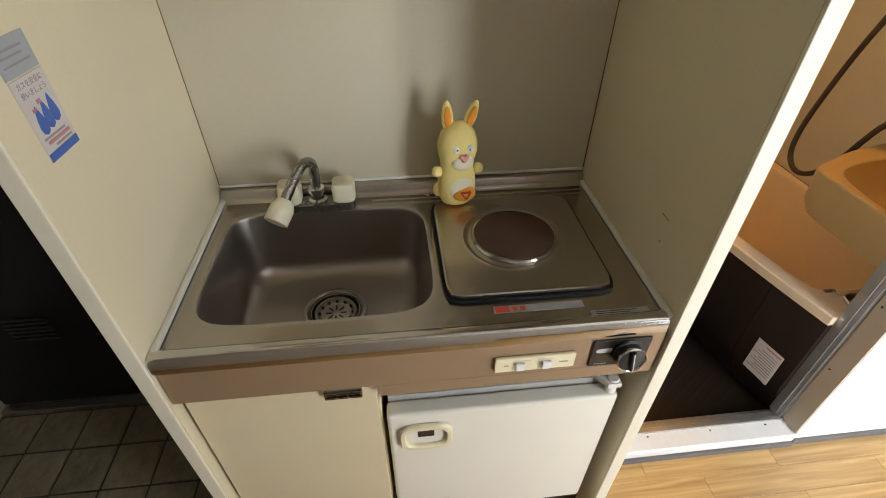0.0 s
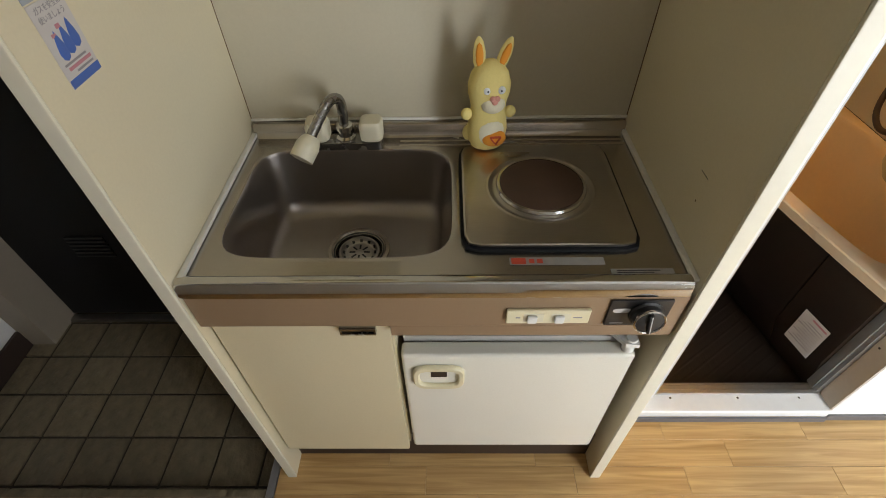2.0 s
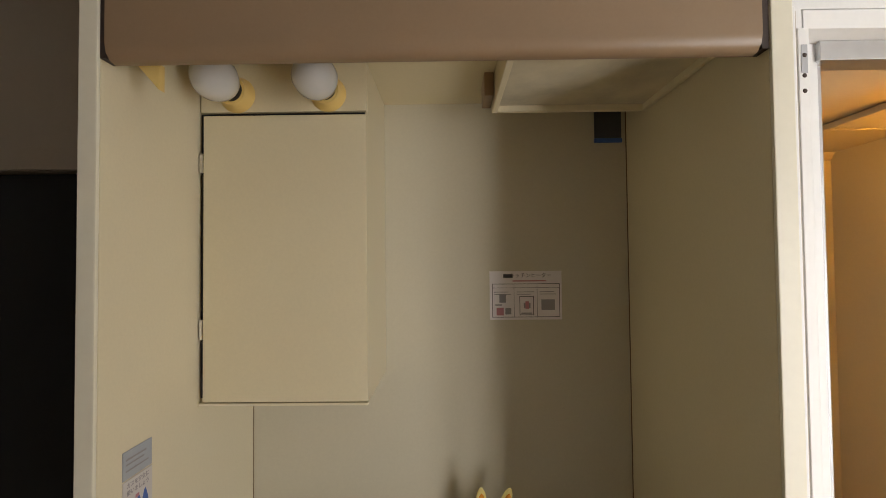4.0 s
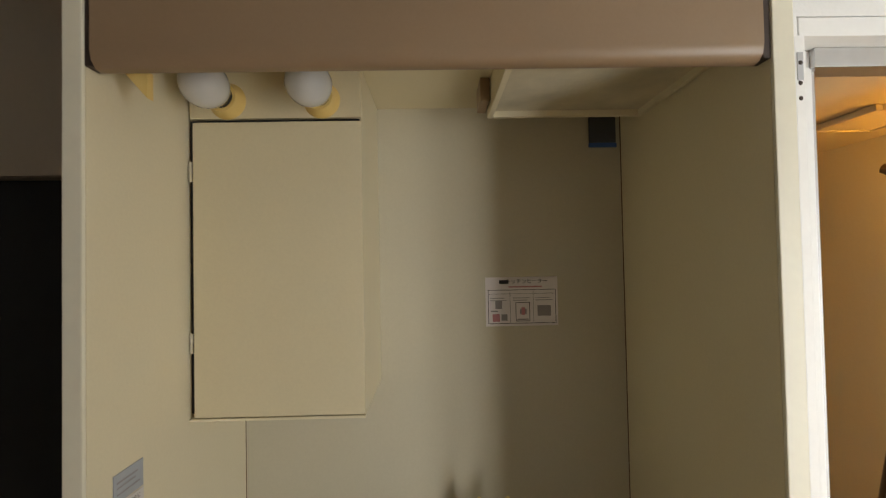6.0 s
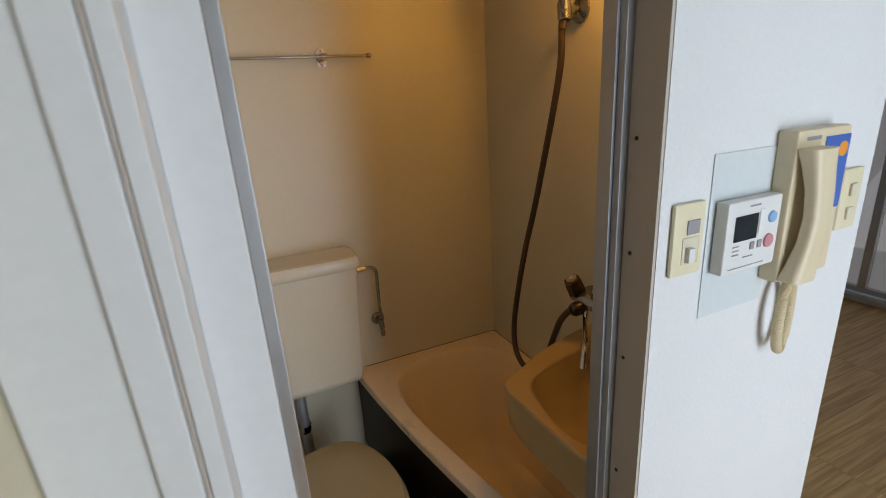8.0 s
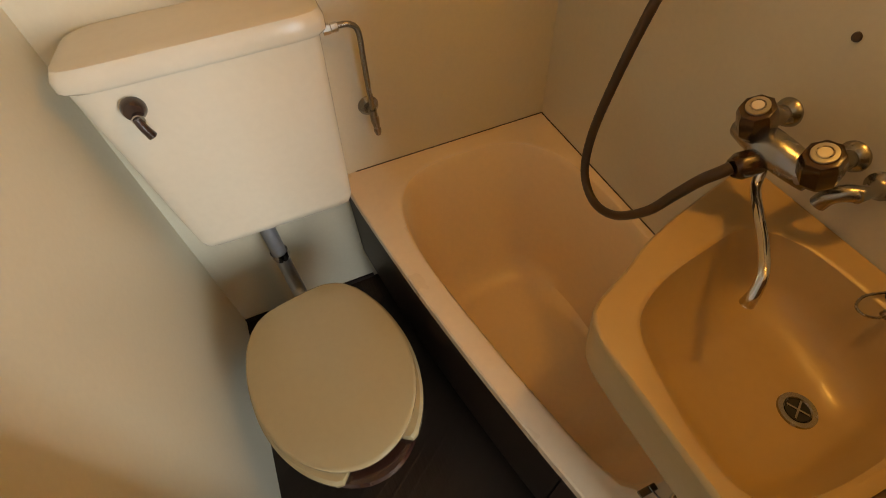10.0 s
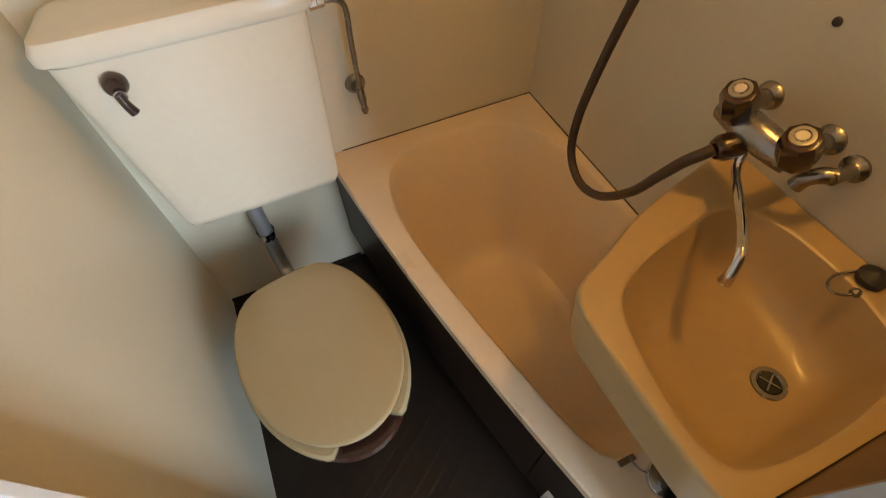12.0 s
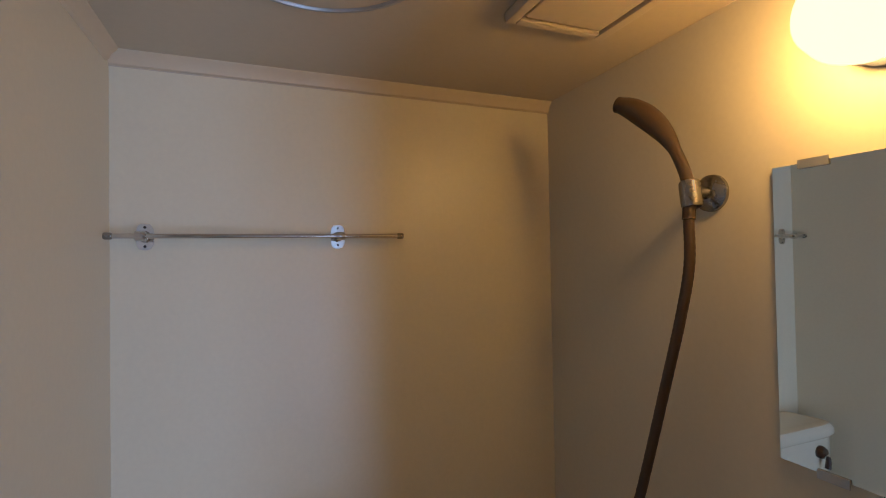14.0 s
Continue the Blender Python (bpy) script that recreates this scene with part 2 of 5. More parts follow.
MIRROR = bpy.data.materials.new("mirror_glass")
MIRROR.use_nodes = True
mb = MIRROR.node_tree.nodes["Principled BSDF"]
mb.inputs["Base Color"].default_value = (0.80, 0.84, 0.79, 1)
mb.inputs["Metallic"].default_value, mb.inputs["Roughness"].default_value = 1.0, 0.015

GLASS = bpy.data.materials.new("window_glass")
GLASS.use_nodes = True
gb = GLASS.node_tree.nodes["Principled BSDF"]
gb.inputs["Transmission Weight"].default_value, gb.inputs["Roughness"].default_value, gb.inputs["IOR"].default_value = 1.0, 0.08, 1.45


# ---- mesh helpers ----
def box(x0, x1, y0, y1, z0, z1, bevel=0.0, seg=2, m=None):
    bm = bmesh.new()
    bmesh.ops.create_cube(bm, size=1)
    for v in bm.verts:
        v.co = Vector(((x0 + x1) / 2 + v.co.x * (x1 - x0), (y0 + y1) / 2 + v.co.y * (y1 - y0), (z0 + z1) / 2 + v.co.z * (z1 - z0)))
    if bevel:
        bmesh.ops.bevel(bm, geom=bm.edges[:], offset=bevel, segments=seg, affect="EDGES", profile=0.5)
    if m is not None:
        bmesh.ops.transform(bm, matrix=m, verts=bm.verts)
    return bm


def merge(*parts):
    out = bmesh.new()
    for b in parts:
        me = bpy.data.meshes.new("tmp")
        b.to_mesh(me)
        out.from_mesh(me)
        bpy.data.meshes.remove(me)
        b.free()
    return out


def moved(bm, m):
    bmesh.ops.transform(bm, matrix=m, verts=bm.verts)
    return bm


def se(cx, cy, z, hx, hy, p=4.0, n=48):
    """A ring: a rounded rectangle about a middle; p None gives true corners."""
    ring = []
    for i in range(n):
        t = 2 * math.pi * i / n
        c, s = math.cos(t), math.sin(t)
        k = 1 / max(abs(c), abs(s)) if p is None else (abs(c) ** p + abs(s) ** p) ** (-1 / p)
        ring.append(Vector((cx + hx * c * k, cy + hy * s * k, z)))
    return ring


def loft(rings, cap0=True, cap1=True, bm=None, closed=True):
    bm = bm or bmesh.new()
    vs = [[bm.verts.new(p) for p in r] for r in rings]
    n = len(rings[0])
    for a, b in zip(vs, vs[1:]):
        for i in range(n if closed else n - 1):
            j = (i + 1) % n
            bm.faces.new((a[i], a[j], b[j], b[i]))
    if cap0:
        bm.faces.new(vs[0][::-1])
    if cap1:
        bm.faces.new(vs[-1])
    bmesh.ops.recalc_face_normals(bm, faces=bm.faces)
    return bm


def lathe(profile, m=None, n=28, cap0=True, cap1=True):
    """A turned shape about z from (radius, height) pairs."""
    bm = loft([[Vector((r * math.cos(2 * math.pi * i / n), r * math.sin(2 * math.pi * i / n), z)) for i in range(n)] for r, z in profile], cap0, cap1)
    return moved(bm, m) if m is not None else bm


def smooth_path(points, per=8):
    pts = [Vector(p) for p in points]
    out = []
    for i in range(len(pts) - 1):
        a, b, c, d = pts[max(i - 1, 0)], pts[i], pts[i + 1], pts[min(i + 2, len(pts) - 1)]
        for k in range(per):
            t = k / per
            out.append(0.5 * (2 * b + (c - a) * t + (2 * a - 5 * b + 4 * c - d) * t * t + (3 * b - a - 3 * c + d) * t ** 3))
    out.append(pts[-1])
    return out


def tube(points, radius, n=14, per=8, ribs=0.0):
    path = smooth_path(points, per)
    rings, up = [], Vector((0.31, 0.2, 0.93))
    for i, p in enumerate(path):
        d = (path[min(i + 1, len(path) - 1)] - path[max(i - 1, 0)]).normalized()
        u = (up - d * up.dot(d)).normalized()
        w = d.cross(u)
        up = u
        r = radius(i / (len(path) - 1)) if callable(radius) else radius
        if ribs:
            r *= 1 + ribs * (i % 2)
        rings.append([p + (u * math.cos(2 * math.pi * k / n) + w * math.sin(2 * math.pi * k / n)) * r for k in range(n)])
    return loft(rings)


def along(a, b):
    """The pose that carries the z axis from point a towards point b."""
    a, b = Vector(a), Vector(b)
    return Matrix.Translation(a) @ (b - a).to_track_quat("Z", "Y").to_matrix().to_4x4()


def obj(name, bm, mats, sharp=38, hard=True):
    me = bpy.data.meshes.new(name)
    bm.to_mesh(me)
    bm.free()
    for m in mats if isinstance(mats, (list, tuple)) else [mats]:
        me.materials.append(m)
    me.polygons.foreach_set("use_smooth", [True] * len(me.polygons))
    me.set_sharp_from_angle(angle=radians(sharp))
    ob = new(name, me)
    if hard:
        wn_mod = ob.modifiers.new("weighted_normals", "WEIGHTED_NORMAL")
        wn_mod.keep_sharp, wn_mod.weight = True, 90
    return ob


def part(name, bm, mat, parent, label=""):
    ob = obj(name, bm, mat)
    ob.parent = parent
    return tagged(ob, label)


def parts(name, bms, mat, parent, label=""):
    for b in bms:
        part(name, b, mat, parent, label)


def thing(name, label, category, group=""):
    return tagged(new(name), label, category, group)


def solid(name, bm, mat, label, category, group="", kind=""):
    return tagged(obj(name, bm, mat), label, category, group, kind)


def setting(name, bm, mat, label, category):
    return tagged(obj(name, bm, mat), label, category, "", "structure")


def lettering(text, size, m, depth=0.0004):
    """Words as a mesh, centred, lying in the pose's x-y plane."""
    cu = bpy.data.curves.new("words", "FONT")
    cu.body, cu.size, cu.align_x, cu.align_y, cu.extrude = text, size, "CENTER", "CENTER", depth
    ob = new("words", cu)
    me = bpy.data.meshes.new_from_object(ob.evaluated_get(bpy.context.evaluated_depsgraph_get()))
    bpy.data.objects.remove(ob)
    bm = bmesh.new()
    bm.from_mesh(me)
    bpy.data.meshes.remove(me)
    return moved(bm, m)


def plates(rows, y, t=0.0006):
    """Thin marks facing -y: (x0, x1, z0, z1) each."""
    return merge(*[box(x0, x1, y - t, y, z0, z1) for x0, x1, z0, z1 in rows])


# ---- the structure ----
W, D = 0.90, 0.492            # kitchenette between its side panels
BL, BB, BR, BF = 1.0, 1.38, 2.11, 0.25   # bath cell: left, back, right, front
ZC = 2.10                     # bath ceiling
setting("floor", box(-0.058, 5.0, -1.5, 0.0, -0.06, -0.012), GAP, "oak strip floor of the hall", "floor")
setting("floor_room", box(2.26, 5.0, 0.0, 2.6, -0.06, -0.012), GAP, "oak floor of the room beyond", "floor")
setting("floor_alcove", box(-0.025, 2.26, 0.0, 0.50, -0.06, -0.012), GAP, "oak floor under the kitchenette", "floor")
setting("floor_entry_rear", box(-1.20, -0.06, -1.5, -0.0755, -0.06, -0.002), OAK, "oak floor beside the entrance", "floor")
entry = setting("floor_entrance", box(-1.20, -0.025, -0.074, 0.80, -0.14, -0.072), GROUT, "dark grouted entrance floor of ribbed brown tiles", "floor")
setting("ceiling", box(-1.30, 5.1, -1.6, 2.7, 2.42, 2.5), CEILING, "white papered ceiling", "ceiling")
setting("wall_west", box(-1.32, -1.20, -1.6, 0.80, -0.1, 2.42), WALLPAPER, "white papered entrance wall", "wall")
setting("wall_entrance_top", box(-1.20, -0.025, 0.60, 0.80, 1.91, 2.42), BEIGE_FRAME, "brown beige wall above the entrance door", "wall")
setting("wall_kitchen_rear", box(-0.025, 1.0, D + 0.008, 0.60, -0.05, 2.42), WALLPAPER, "wall behind the kitchenette", "wall")
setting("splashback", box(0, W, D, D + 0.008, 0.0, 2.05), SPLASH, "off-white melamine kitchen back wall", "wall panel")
setting("wall_over_kitchen", box(-0.03, 0.96, -0.012, 0.10, 2.05, 2.42), WALLPAPER, "white papered wall above the kitchenette", "wall")
setting("alcove_ceiling", box(0, W, 0.02, D, 2.034, 2.048), DOOR_CREAM, "cream board over the kitchenette", "ceiling")
setting("wall_over_bath_door", box(0.96, 2.26, 0.157, BF, 2.075, 2.42), WALLPAPER, "white papered wall above the bath door", "wall")
setting("wall_bath_front", box(1.703, 2.26, 0.170, BF - 0.004, 0.0, 2.075), WALLPAPER, "white papered wall with switches and intercom", "wall")
setting("wall_bath_stub", box(0.931, 1.0725, 0.157, BF - 0.004, 0.0, 2.075), WHITE_TRIM, "narrow white wall beside the bath door", "wall")
setting("wall_bath_outer", box(2.155, 2.26, BF, 1.55, 0.0, 2.42), WALLPAPER, "outer wall of the bath cell", "wall")
setting("wall_bath_rear_outer", box(0.9, 2.26, 1.45, 1.55, -0.1, 2.42), WALLPAPER, "rear wall behind the bath", "wall")
setting("wall_north", box(2.26, 5.0, 2.6, 2.7, 0.0, 2.42), WALLPAPER, "far room wall", "wall")


def window_wall(name, across, lo, hi, at, sill, top, a0, a1, label, axis):
    """A wall with one opening, in four pieces joined, and a window in it."""
    def slab(u0, u1, z0, z1):
        return box(at, at + 0.1, u0, u1, z0, z1) if axis == "x" else box(u0, u1, at - 0.1, at, z0, z1)
    setting(name, merge(slab(lo, a0, 0, 2.42), slab(a1, hi, 0, 2.42), slab(a0, a1, 0, sill), slab(a0, a1, top, 2.42)), WALLPAPER, label, "wall")


window_wall("wall_east", "y", -1.5, 2.6, 5.0, 0.06, 2.0, 0.35, 2.2, "white wall with a balcony window", "x")
window_wall("wall_south", "x", -1.18, 5.0, -1.5, 0.06, 2.0, 1.72, 2.48, "white wall with a tall window", "y")
# unseen wall, added to keep bounced light off the kitchenette
setting("wall_bounce_block", box(-1.18, 0.80, -1.10, -1.0, 0.0, 2.42), WALLPAPER, "unseen white papered wall, added to hold back bounced light", "wall")
for nm, horiz in (("window_1", True), ("window_2", False)):
    w = tagged(new(nm), "tall aluminium sliding window with bright glass", "window", "", "structure")
    def piece(u0, u1, z0, z1, d0=0.02, d1=0.07, bevel=0.003, horiz=horiz):
        return box(5.0 + d0, 5.0 + d1, u0, u1, z0, z1, bevel) if horiz else box(u0, u1, -1.5 - d1, -1.5 - d0, z0, z1, bevel)
    a0, a1 = (0.352, 2.198) if horiz else (1.722, 2.478)
    mid = (a0 + a1) / 2
    part("window_frame", merge(piece(a0, a1, 0.062, 0.10), piece(a0, a1, 1.96, 1.998), piece(a0, a0 + 0.04, 0.10, 1.96), piece(a1 - 0.04, a1, 0.10, 1.96), piece(mid - 0.025, mid + 0.025, 0.10, 1.96)), ALUMINIUM, w)
    part("window_sill", piece(a0, a1, 0.02, 0.058, -0.06, 0.015), ALUMINIUM, w)
    for u0, u1 in ((a0 + 0.042, mid - 0.027), (mid + 0.027, a1 - 0.042)):
        g = part("pane", piece(u0, u1, 0.102, 1.958, 0.04, 0.046, 0), GLASS, w)
        g.visible_shadow = False
setting("backdrop", box(9.0, 9.02, -8, 12, -3.0, 7.0), OUTDOORS, "bright daylight outside the balcony window", "backdrop")

# entrance: black door, frame, skirting, step edge
door = tagged(new("door_1"), "black steel entrance door with louvred vent", "door", "", "structure")
part("door_leaf", box(-1.094, -0.03, 0.645, 0.685, -0.045, 1.905, 0.003), BLACK_DOOR, door)
for i in range(6):
    part("vent_slat", box(-0.87, -0.73, 0.638, 0.6445, 0.30 + i * 0.018, 0.309 + i * 0.018, 0.002), BLACK, door)
part("peephole", lathe([(0.009, 0), (0.009, 0.008), (0.005, 0.01)], along((-0.52, 0.6445, 1.27), (-0.52, 0.5, 1.27)), 16), DULL_CHROME, door)
part("threshold", box(-1.094, -0.03, 0.612, 0.6445, -0.071, -0.05, 0.004), STRAINER, door, "dull metal threshold")
setting("door_frame", merge(box(-1.199, -1.096, 0.505, 0.78, -0.071, 1.908, 0.004), box(-1.094, -0.03, 0.605, 0.643, 1.907, 1.9095)), SHADED_FRAME, "beige steel door frame, weak light toned into its colour", "door frame")
setting("baseboard", box(-1.199, -1.185, 0.0, 0.504, -0.071, 0.03, 0.003), DARK_BROWN, "black skirting of the entrance", "baseboard")
setting("trim_entrance_step", box(-1.199, -0.084, -0.075, -0.052, -0.071, 0.002, 0.003), TILE, "brown tiled edge of the entrance step", "trim")
setting("floor_trim", box(-0.083, -0.0585, -0.075, 0.10, -0.071, 0.003, 0.003), DULL_ALU, "metal edge of the raised floor", "trim")

# kitchenette side panels
for nm, x0, x1 in (("side_panel", -0.025, 0.0), ("side_panel", W, 0.928)):
    s = thing(nm, "cream melamine side panel of the kitchenette", "side panel", "kitchenette side panels")
    part("board", box(x0, x1, -0.010, D + 0.008, 0.0, 2.05, 0.0015), CREAM, s)
    part("edge_strip", box(x0 - 0.001, x1 + 0.001, -0.018, -0.0105, 0.0, 2.05, 0.003), EDGE, s, "rounded cream edging")
setting("trim_panel_filler", box(1.019, 1.055, 0.146, 0.1565, 0.0, 2.075, 0.003), WHITE_TRIM, "white casing strip beside the bath door", "trim")
setting("trim_seams", merge(box(0.0, 0.0014, D - 0.0014, D, 0.93, 2.03), box(W - 0.0018, W, D - 0.0018, D, 0.93, 2.03)), SEAM, "thin brown corner joints", "trim")
setting("trim_caulk", merge(box(0.0, 0.0115, 0.0, D, 0.9008, 0.9105, 0.003), box(W - 0.0115, W, 0.0, D, 0.9008, 0.9105, 0.003), box(0.0, W, D - 0.007, D, 0.9315, 0.9385, 0.003)), CAULK, "white caulk round the worktop", "trim")

# ---- worktop with sink ----
top = thing("worktop", "stainless steel kitchen worktop with pressed sink", "worktop")
SX, SY, SHX, SHY = 0.259, 0.240, 0.222, 0.174
zt = 0.900
DY = SY + 0.012
ring_out = []
for p in se(SX, SY, zt, 1, 1, None, 96):
    d = Vector((p.x - SX, p.y - SY))
    ring_out.append(d)
outer = []
for d in ring_out:
    kx = ((0.5 - SX) if d.x > 0 else SX - 0.004) / max(abs(d.x), 1e-6)
    ky = ((0.462 - SY) if d.y > 0 else SY - 0.0) / max(abs(d.y), 1e-6)
    k = min(kx, ky)
    outer.append(Vector((SX + d.x * k, SY + d.y * k, zt)))
bm = loft([outer, se(SX, SY, zt, SHX + 0.012, SHY + 0.012, 6, 96), se(SX, SY, zt + 0.0015, SHX + 0.006, SHY + 0.006, 6, 96), se(SX, SY, zt - 0.001, SHX, SHY, 6, 96)], False, False)
bm = merge(bm, box(0.5, W - 0.004, 0.0, 0.462, zt - 0.004, zt))
part("deck", bm, STEEL, top)
fillet = [se(SX, SY, zt - 0.128 - 0.040 * math.sin(a), SHX - 0.022 - 0.040 * (1 - math.cos(a)), SHY - 0.018 - 0.040 * (1 - math.cos(a)), 6 - 1.2 * a / 1.5, 96) for a in (0.0, 0.3, 0.6, 0.9, 1.2, 1.5)]
part("sink_bowl", loft([se(SX, SY, zt - 0.001, SHX, SHY, 6, 96), se(SX, SY, zt - 0.006, SHX - 0.003, SHY - 0.003, 6, 96), se(SX, SY, zt - 0.05, SHX - 0.010, SHY - 0.008, 6, 96)] + fillet + [se(SX, SY, zt - 0.171, SHX * 0.55, SHY * 0.55, 3.4, 96), se(SX + 0.003, DY, zt - 0.173, 0.066, 0.066, 2, 96)], False, False), BOWL_STEEL, top, "satin steel sink bowl with rounded corners")
dz = zt - 0.173
DM = Matrix.Translation((SX + 0.003, DY, dz))
dr = part("drain", lathe([(0.073, 0.001), (0.072, 0.004), (0.064, 0.0045), (0.062, 0.002), (0.0545, 0.0005), (0.0535, -0.004), (0.050, -0.012), (0.049, -0.034), (0.0, -0.034)], DM, 48, False, False), STEEL, top, "steel drain ring")
part("groove", lathe([(0.0595, 0.0022), (0.0565, 0.0016)], DM, 40, False, False), BLACK, dr)
part("strainer_cup", lathe([(0.0485, -0.002), (0.046, 0.001), (0.043, 0.001), (0.041, -0.003), (0.038, -0.009), (0.033, -0.011), (0.029, -0.008), (0.0, -0.006)], DM, 36, False, False), STRAINER, dr, "perforated strainer cup")
for k in range(12):
    part("slot", box(-0.003, 0.003, 0.0350, 0.0400, -0.009, -0.004, m=DM @ Matrix.Rotation(k * math.pi / 6, 4, "Z")), BLACK, dr)
for k in range(8):
    part("slot", box(-0.002, 0.002, 0.010, 0.024, -0.0078, -0.0062, m=DM @ Matrix.Rotation(k * math.pi / 4, 4, "Z")), BLACK, dr)
# upstand, rolled front edge, front band
prof = [(0.460, 0.900), (0.466, 0.903), (0.470, 0.910), (0.472, 0.924), (0.476, 0.929), (0.484, 0.931), (D, 0.931), (D, 0.899)]
for y in (0.4285, 0.4465):
    part("bead", loft([[Vector((x, y + a, zt + h)) for a, h in ((-0.005, 0.0002), (-0.002, 0.0022), (0.002, 0.0022), (0.005, 0.0002))] for x in (0.36, W - 0.008)], False, False, None, False), STEEL, top)
part("upstand", loft([[Vector((x, y, z)) for y, z in prof] for x in (0.004, W - 0.004)], True, True), STEEL, top)
prof = [(0.022, 0.9004), (0.017, 0.9065), (0.010, 0.9105), (0.000, 0.9115), (-0.007, 0.909), (-0.0115, 0.902), (-0.0125, 0.884), (-0.011, 0.877), (-0.006, 0.875), (0.004, 0.876), (0.004, 0.899)]
part("front_edge", loft([[Vector((x, y, z)) for y, z in prof] for x in (0.002, W - 0.012)], True, True), POLISHED, top, "polished rolled steel front edge")
part("front_band", merge(box(0.004, W - 0.004, -0.008, 0.010, 0.7885, 0.8745, 0.002), box(0.3625, W - 0.004, -0.008, 0.010, 0.757, 0.789, 0.002)), BROWN, top, "brown laminate front band")
part("rating_label", merge(box(0.583, 0.752, 0.044, 0.062, zt + 0.0004, zt + 0.001)), FADED, top, "worn label strip")
parts("warning_mark", (box(0.586, 0.612, 0.046, 0.060, zt + 0.0011, zt + 0.0017), box(0.618, 0.627, 0.048, 0.058, zt + 0.0011, zt + 0.0017), box(0.632, 0.642, 0.048, 0.058, zt + 0.0011, zt + 0.0017)), RED_INK, top, "red warning marks")
part("rating_label", box(0.758, 0.868, 0.016, 0.034, zt + 0.0004, zt + 0.001), FADED, top, "small rating label")
part("print_lines", merge(*[box(0.768, 0.82 + 0.012 * (k % 3), 0.0195 + 0.0045 * k, 0.0215 + 0.0045 * k, zt + 0.0011, zt + 0.0015) for k in range(3)]), DARK_INK, top)

# switches and hob control on the front band
sw = thing("switch_plate", "ivory double rocker switch plate on brown band", "switch")
part("plate", box(0.577, 0.728, -0.0165, -0.0085, 0.807, 0.845, 0.003), IVORY_PLASTIC, sw)
for x in (0.626, 0.675):
    r = part("rocker_frame", box(x - 0.018, x + 0.018, -0.0175, -0.0166, 0.814, 0.838, 0.0004), AGED_PLASTIC, sw)
    part("rocker", box(x - 0.012, x + 0.006, -0.024, -0.0176, 0.816, 0.836, 0.003), WHITE_PLASTIC, r, "white rocker")
parts("print_mark", [plates([r], -0.0167) for r in ((0.594, 0.602, 0.825, 0.828), (0.697, 0.713, 0.825, 0.828))], GREY_INK, sw)
hc = thing("hob_control", "black rotary hob control with chrome ring", "control knob")
part("plate", box(0.758, 0.868, -0.0125, -0.0085, 0.796, 0.869, 0.003), BLACK, hc)
part("badge", loft([[Vector((p.x, y, p.y)) for p in se(0.782, 0.841, 0, 0.016, 0.006, 3, 24)] for y in (-0.0126, -0.0132)]), SILVER_PAPER, hc)
KM = along((0.826, -0.0126, 0.833), (0.826, -0.2, 0.856))
k = part("knob", lathe([(0.031, 0), (0.031, 0.005), (0.027, 0.008), (0.026, 0.019), (0.0275, 0.021), (0.0245, 0.023), (0.0, 0.0235)], KM, 40), BLACK, hc, "round black knob")
part("knob_ring", lathe([(0.0277, 0.019), (0.0283, 0.023), (0.0265, 0.0252), (0.0247, 0.0238)], KM, 40, False, False), CHROME, k, "thin chrome ring")
part("knob_grip", box(-0.0045, 0.0045, -0.022, 0.022, 0.0225, 0.030, 0.002, m=KM @ Matrix.Rotation(0.1, 4, "Z")), BLACK, k)
part("knob_mark", box(-0.0009, 0.0009, -0.021, 0.021, 0.0301, 0.0308, m=KM @ Matrix.Rotation(0.1, 4, "Z")), SILVER_PAPER, k)
part("print_mark", plates([(0.768, 0.792, 0.803, 0.8055)], -0.0127), GREY_INK, hc)

# ---- hob ----
hob = thing("electric_hob", "steel single-plate electric hob with rusty plate", "hob")
HX, HY, HHX, HHY = 0.663, 0.243, 0.160, 0.162
part("gasket", loft([se(HX, HY, zt + 0.0005, HHX + 0.006, HHY + 0.006, 14, 64), se(HX, HY - 0.001, zt + 0.007, HHX + 0.006, HHY + 0.005, 14, 64)]), GASKET, hob, "black rubber gasket")
cx, cy = 0.664, 0.250
part("tray", loft([se(HX, HY, zt + 0.008, HHX, HHY, 14, 64), se(HX, HY, zt + 0.013, HHX, HHY, 14, 64), se(HX, HY, zt + 0.0145, HHX - 0.003, HHY - 0.003, 14, 64), se(HX, HY, zt + 0.0125, HHX - 0.010, HHY - 0.010, 12, 64),
    se(cx, cy, zt + 0.0122, 0.114, 0.114, 2, 64), se(cx, cy, zt + 0.0150, 0.110, 0.110, 2, 64), se(cx, cy, zt + 0.0150, 0.107, 0.107, 2, 64), se(cx, cy, zt + 0.0105, 0.101, 0.101, 2, 64), se(cx, cy, zt + 0.0105, 0.096, 0.096, 2, 64), se(cx, cy, zt + 0.015, 0.088, 0.088, 2, 64)], True, True), HOB_STEEL, hob, "pressed steel tray with orange scorch")
part("plate_ring", lathe([(0.091, 0.011), (0.0925, 0.018), (0.090, 0.0225), (0.085, 0.0225), (0.084, 0.016)], Matrix.Translation((cx, cy, zt)), 64, False, False), POLISHED, hob, "bright steel ring")
part("hotplate", lathe([(0.084, 0.015), (0.084, 0.022), (0.081, 0.024), (0.03, 0.024), (0.025, 0.0235), (0.0, 0.0235)], Matrix.Translation((cx, cy, zt)), 56, False, False), HOTPLATE, hob, "rust-brown cast hotplate")

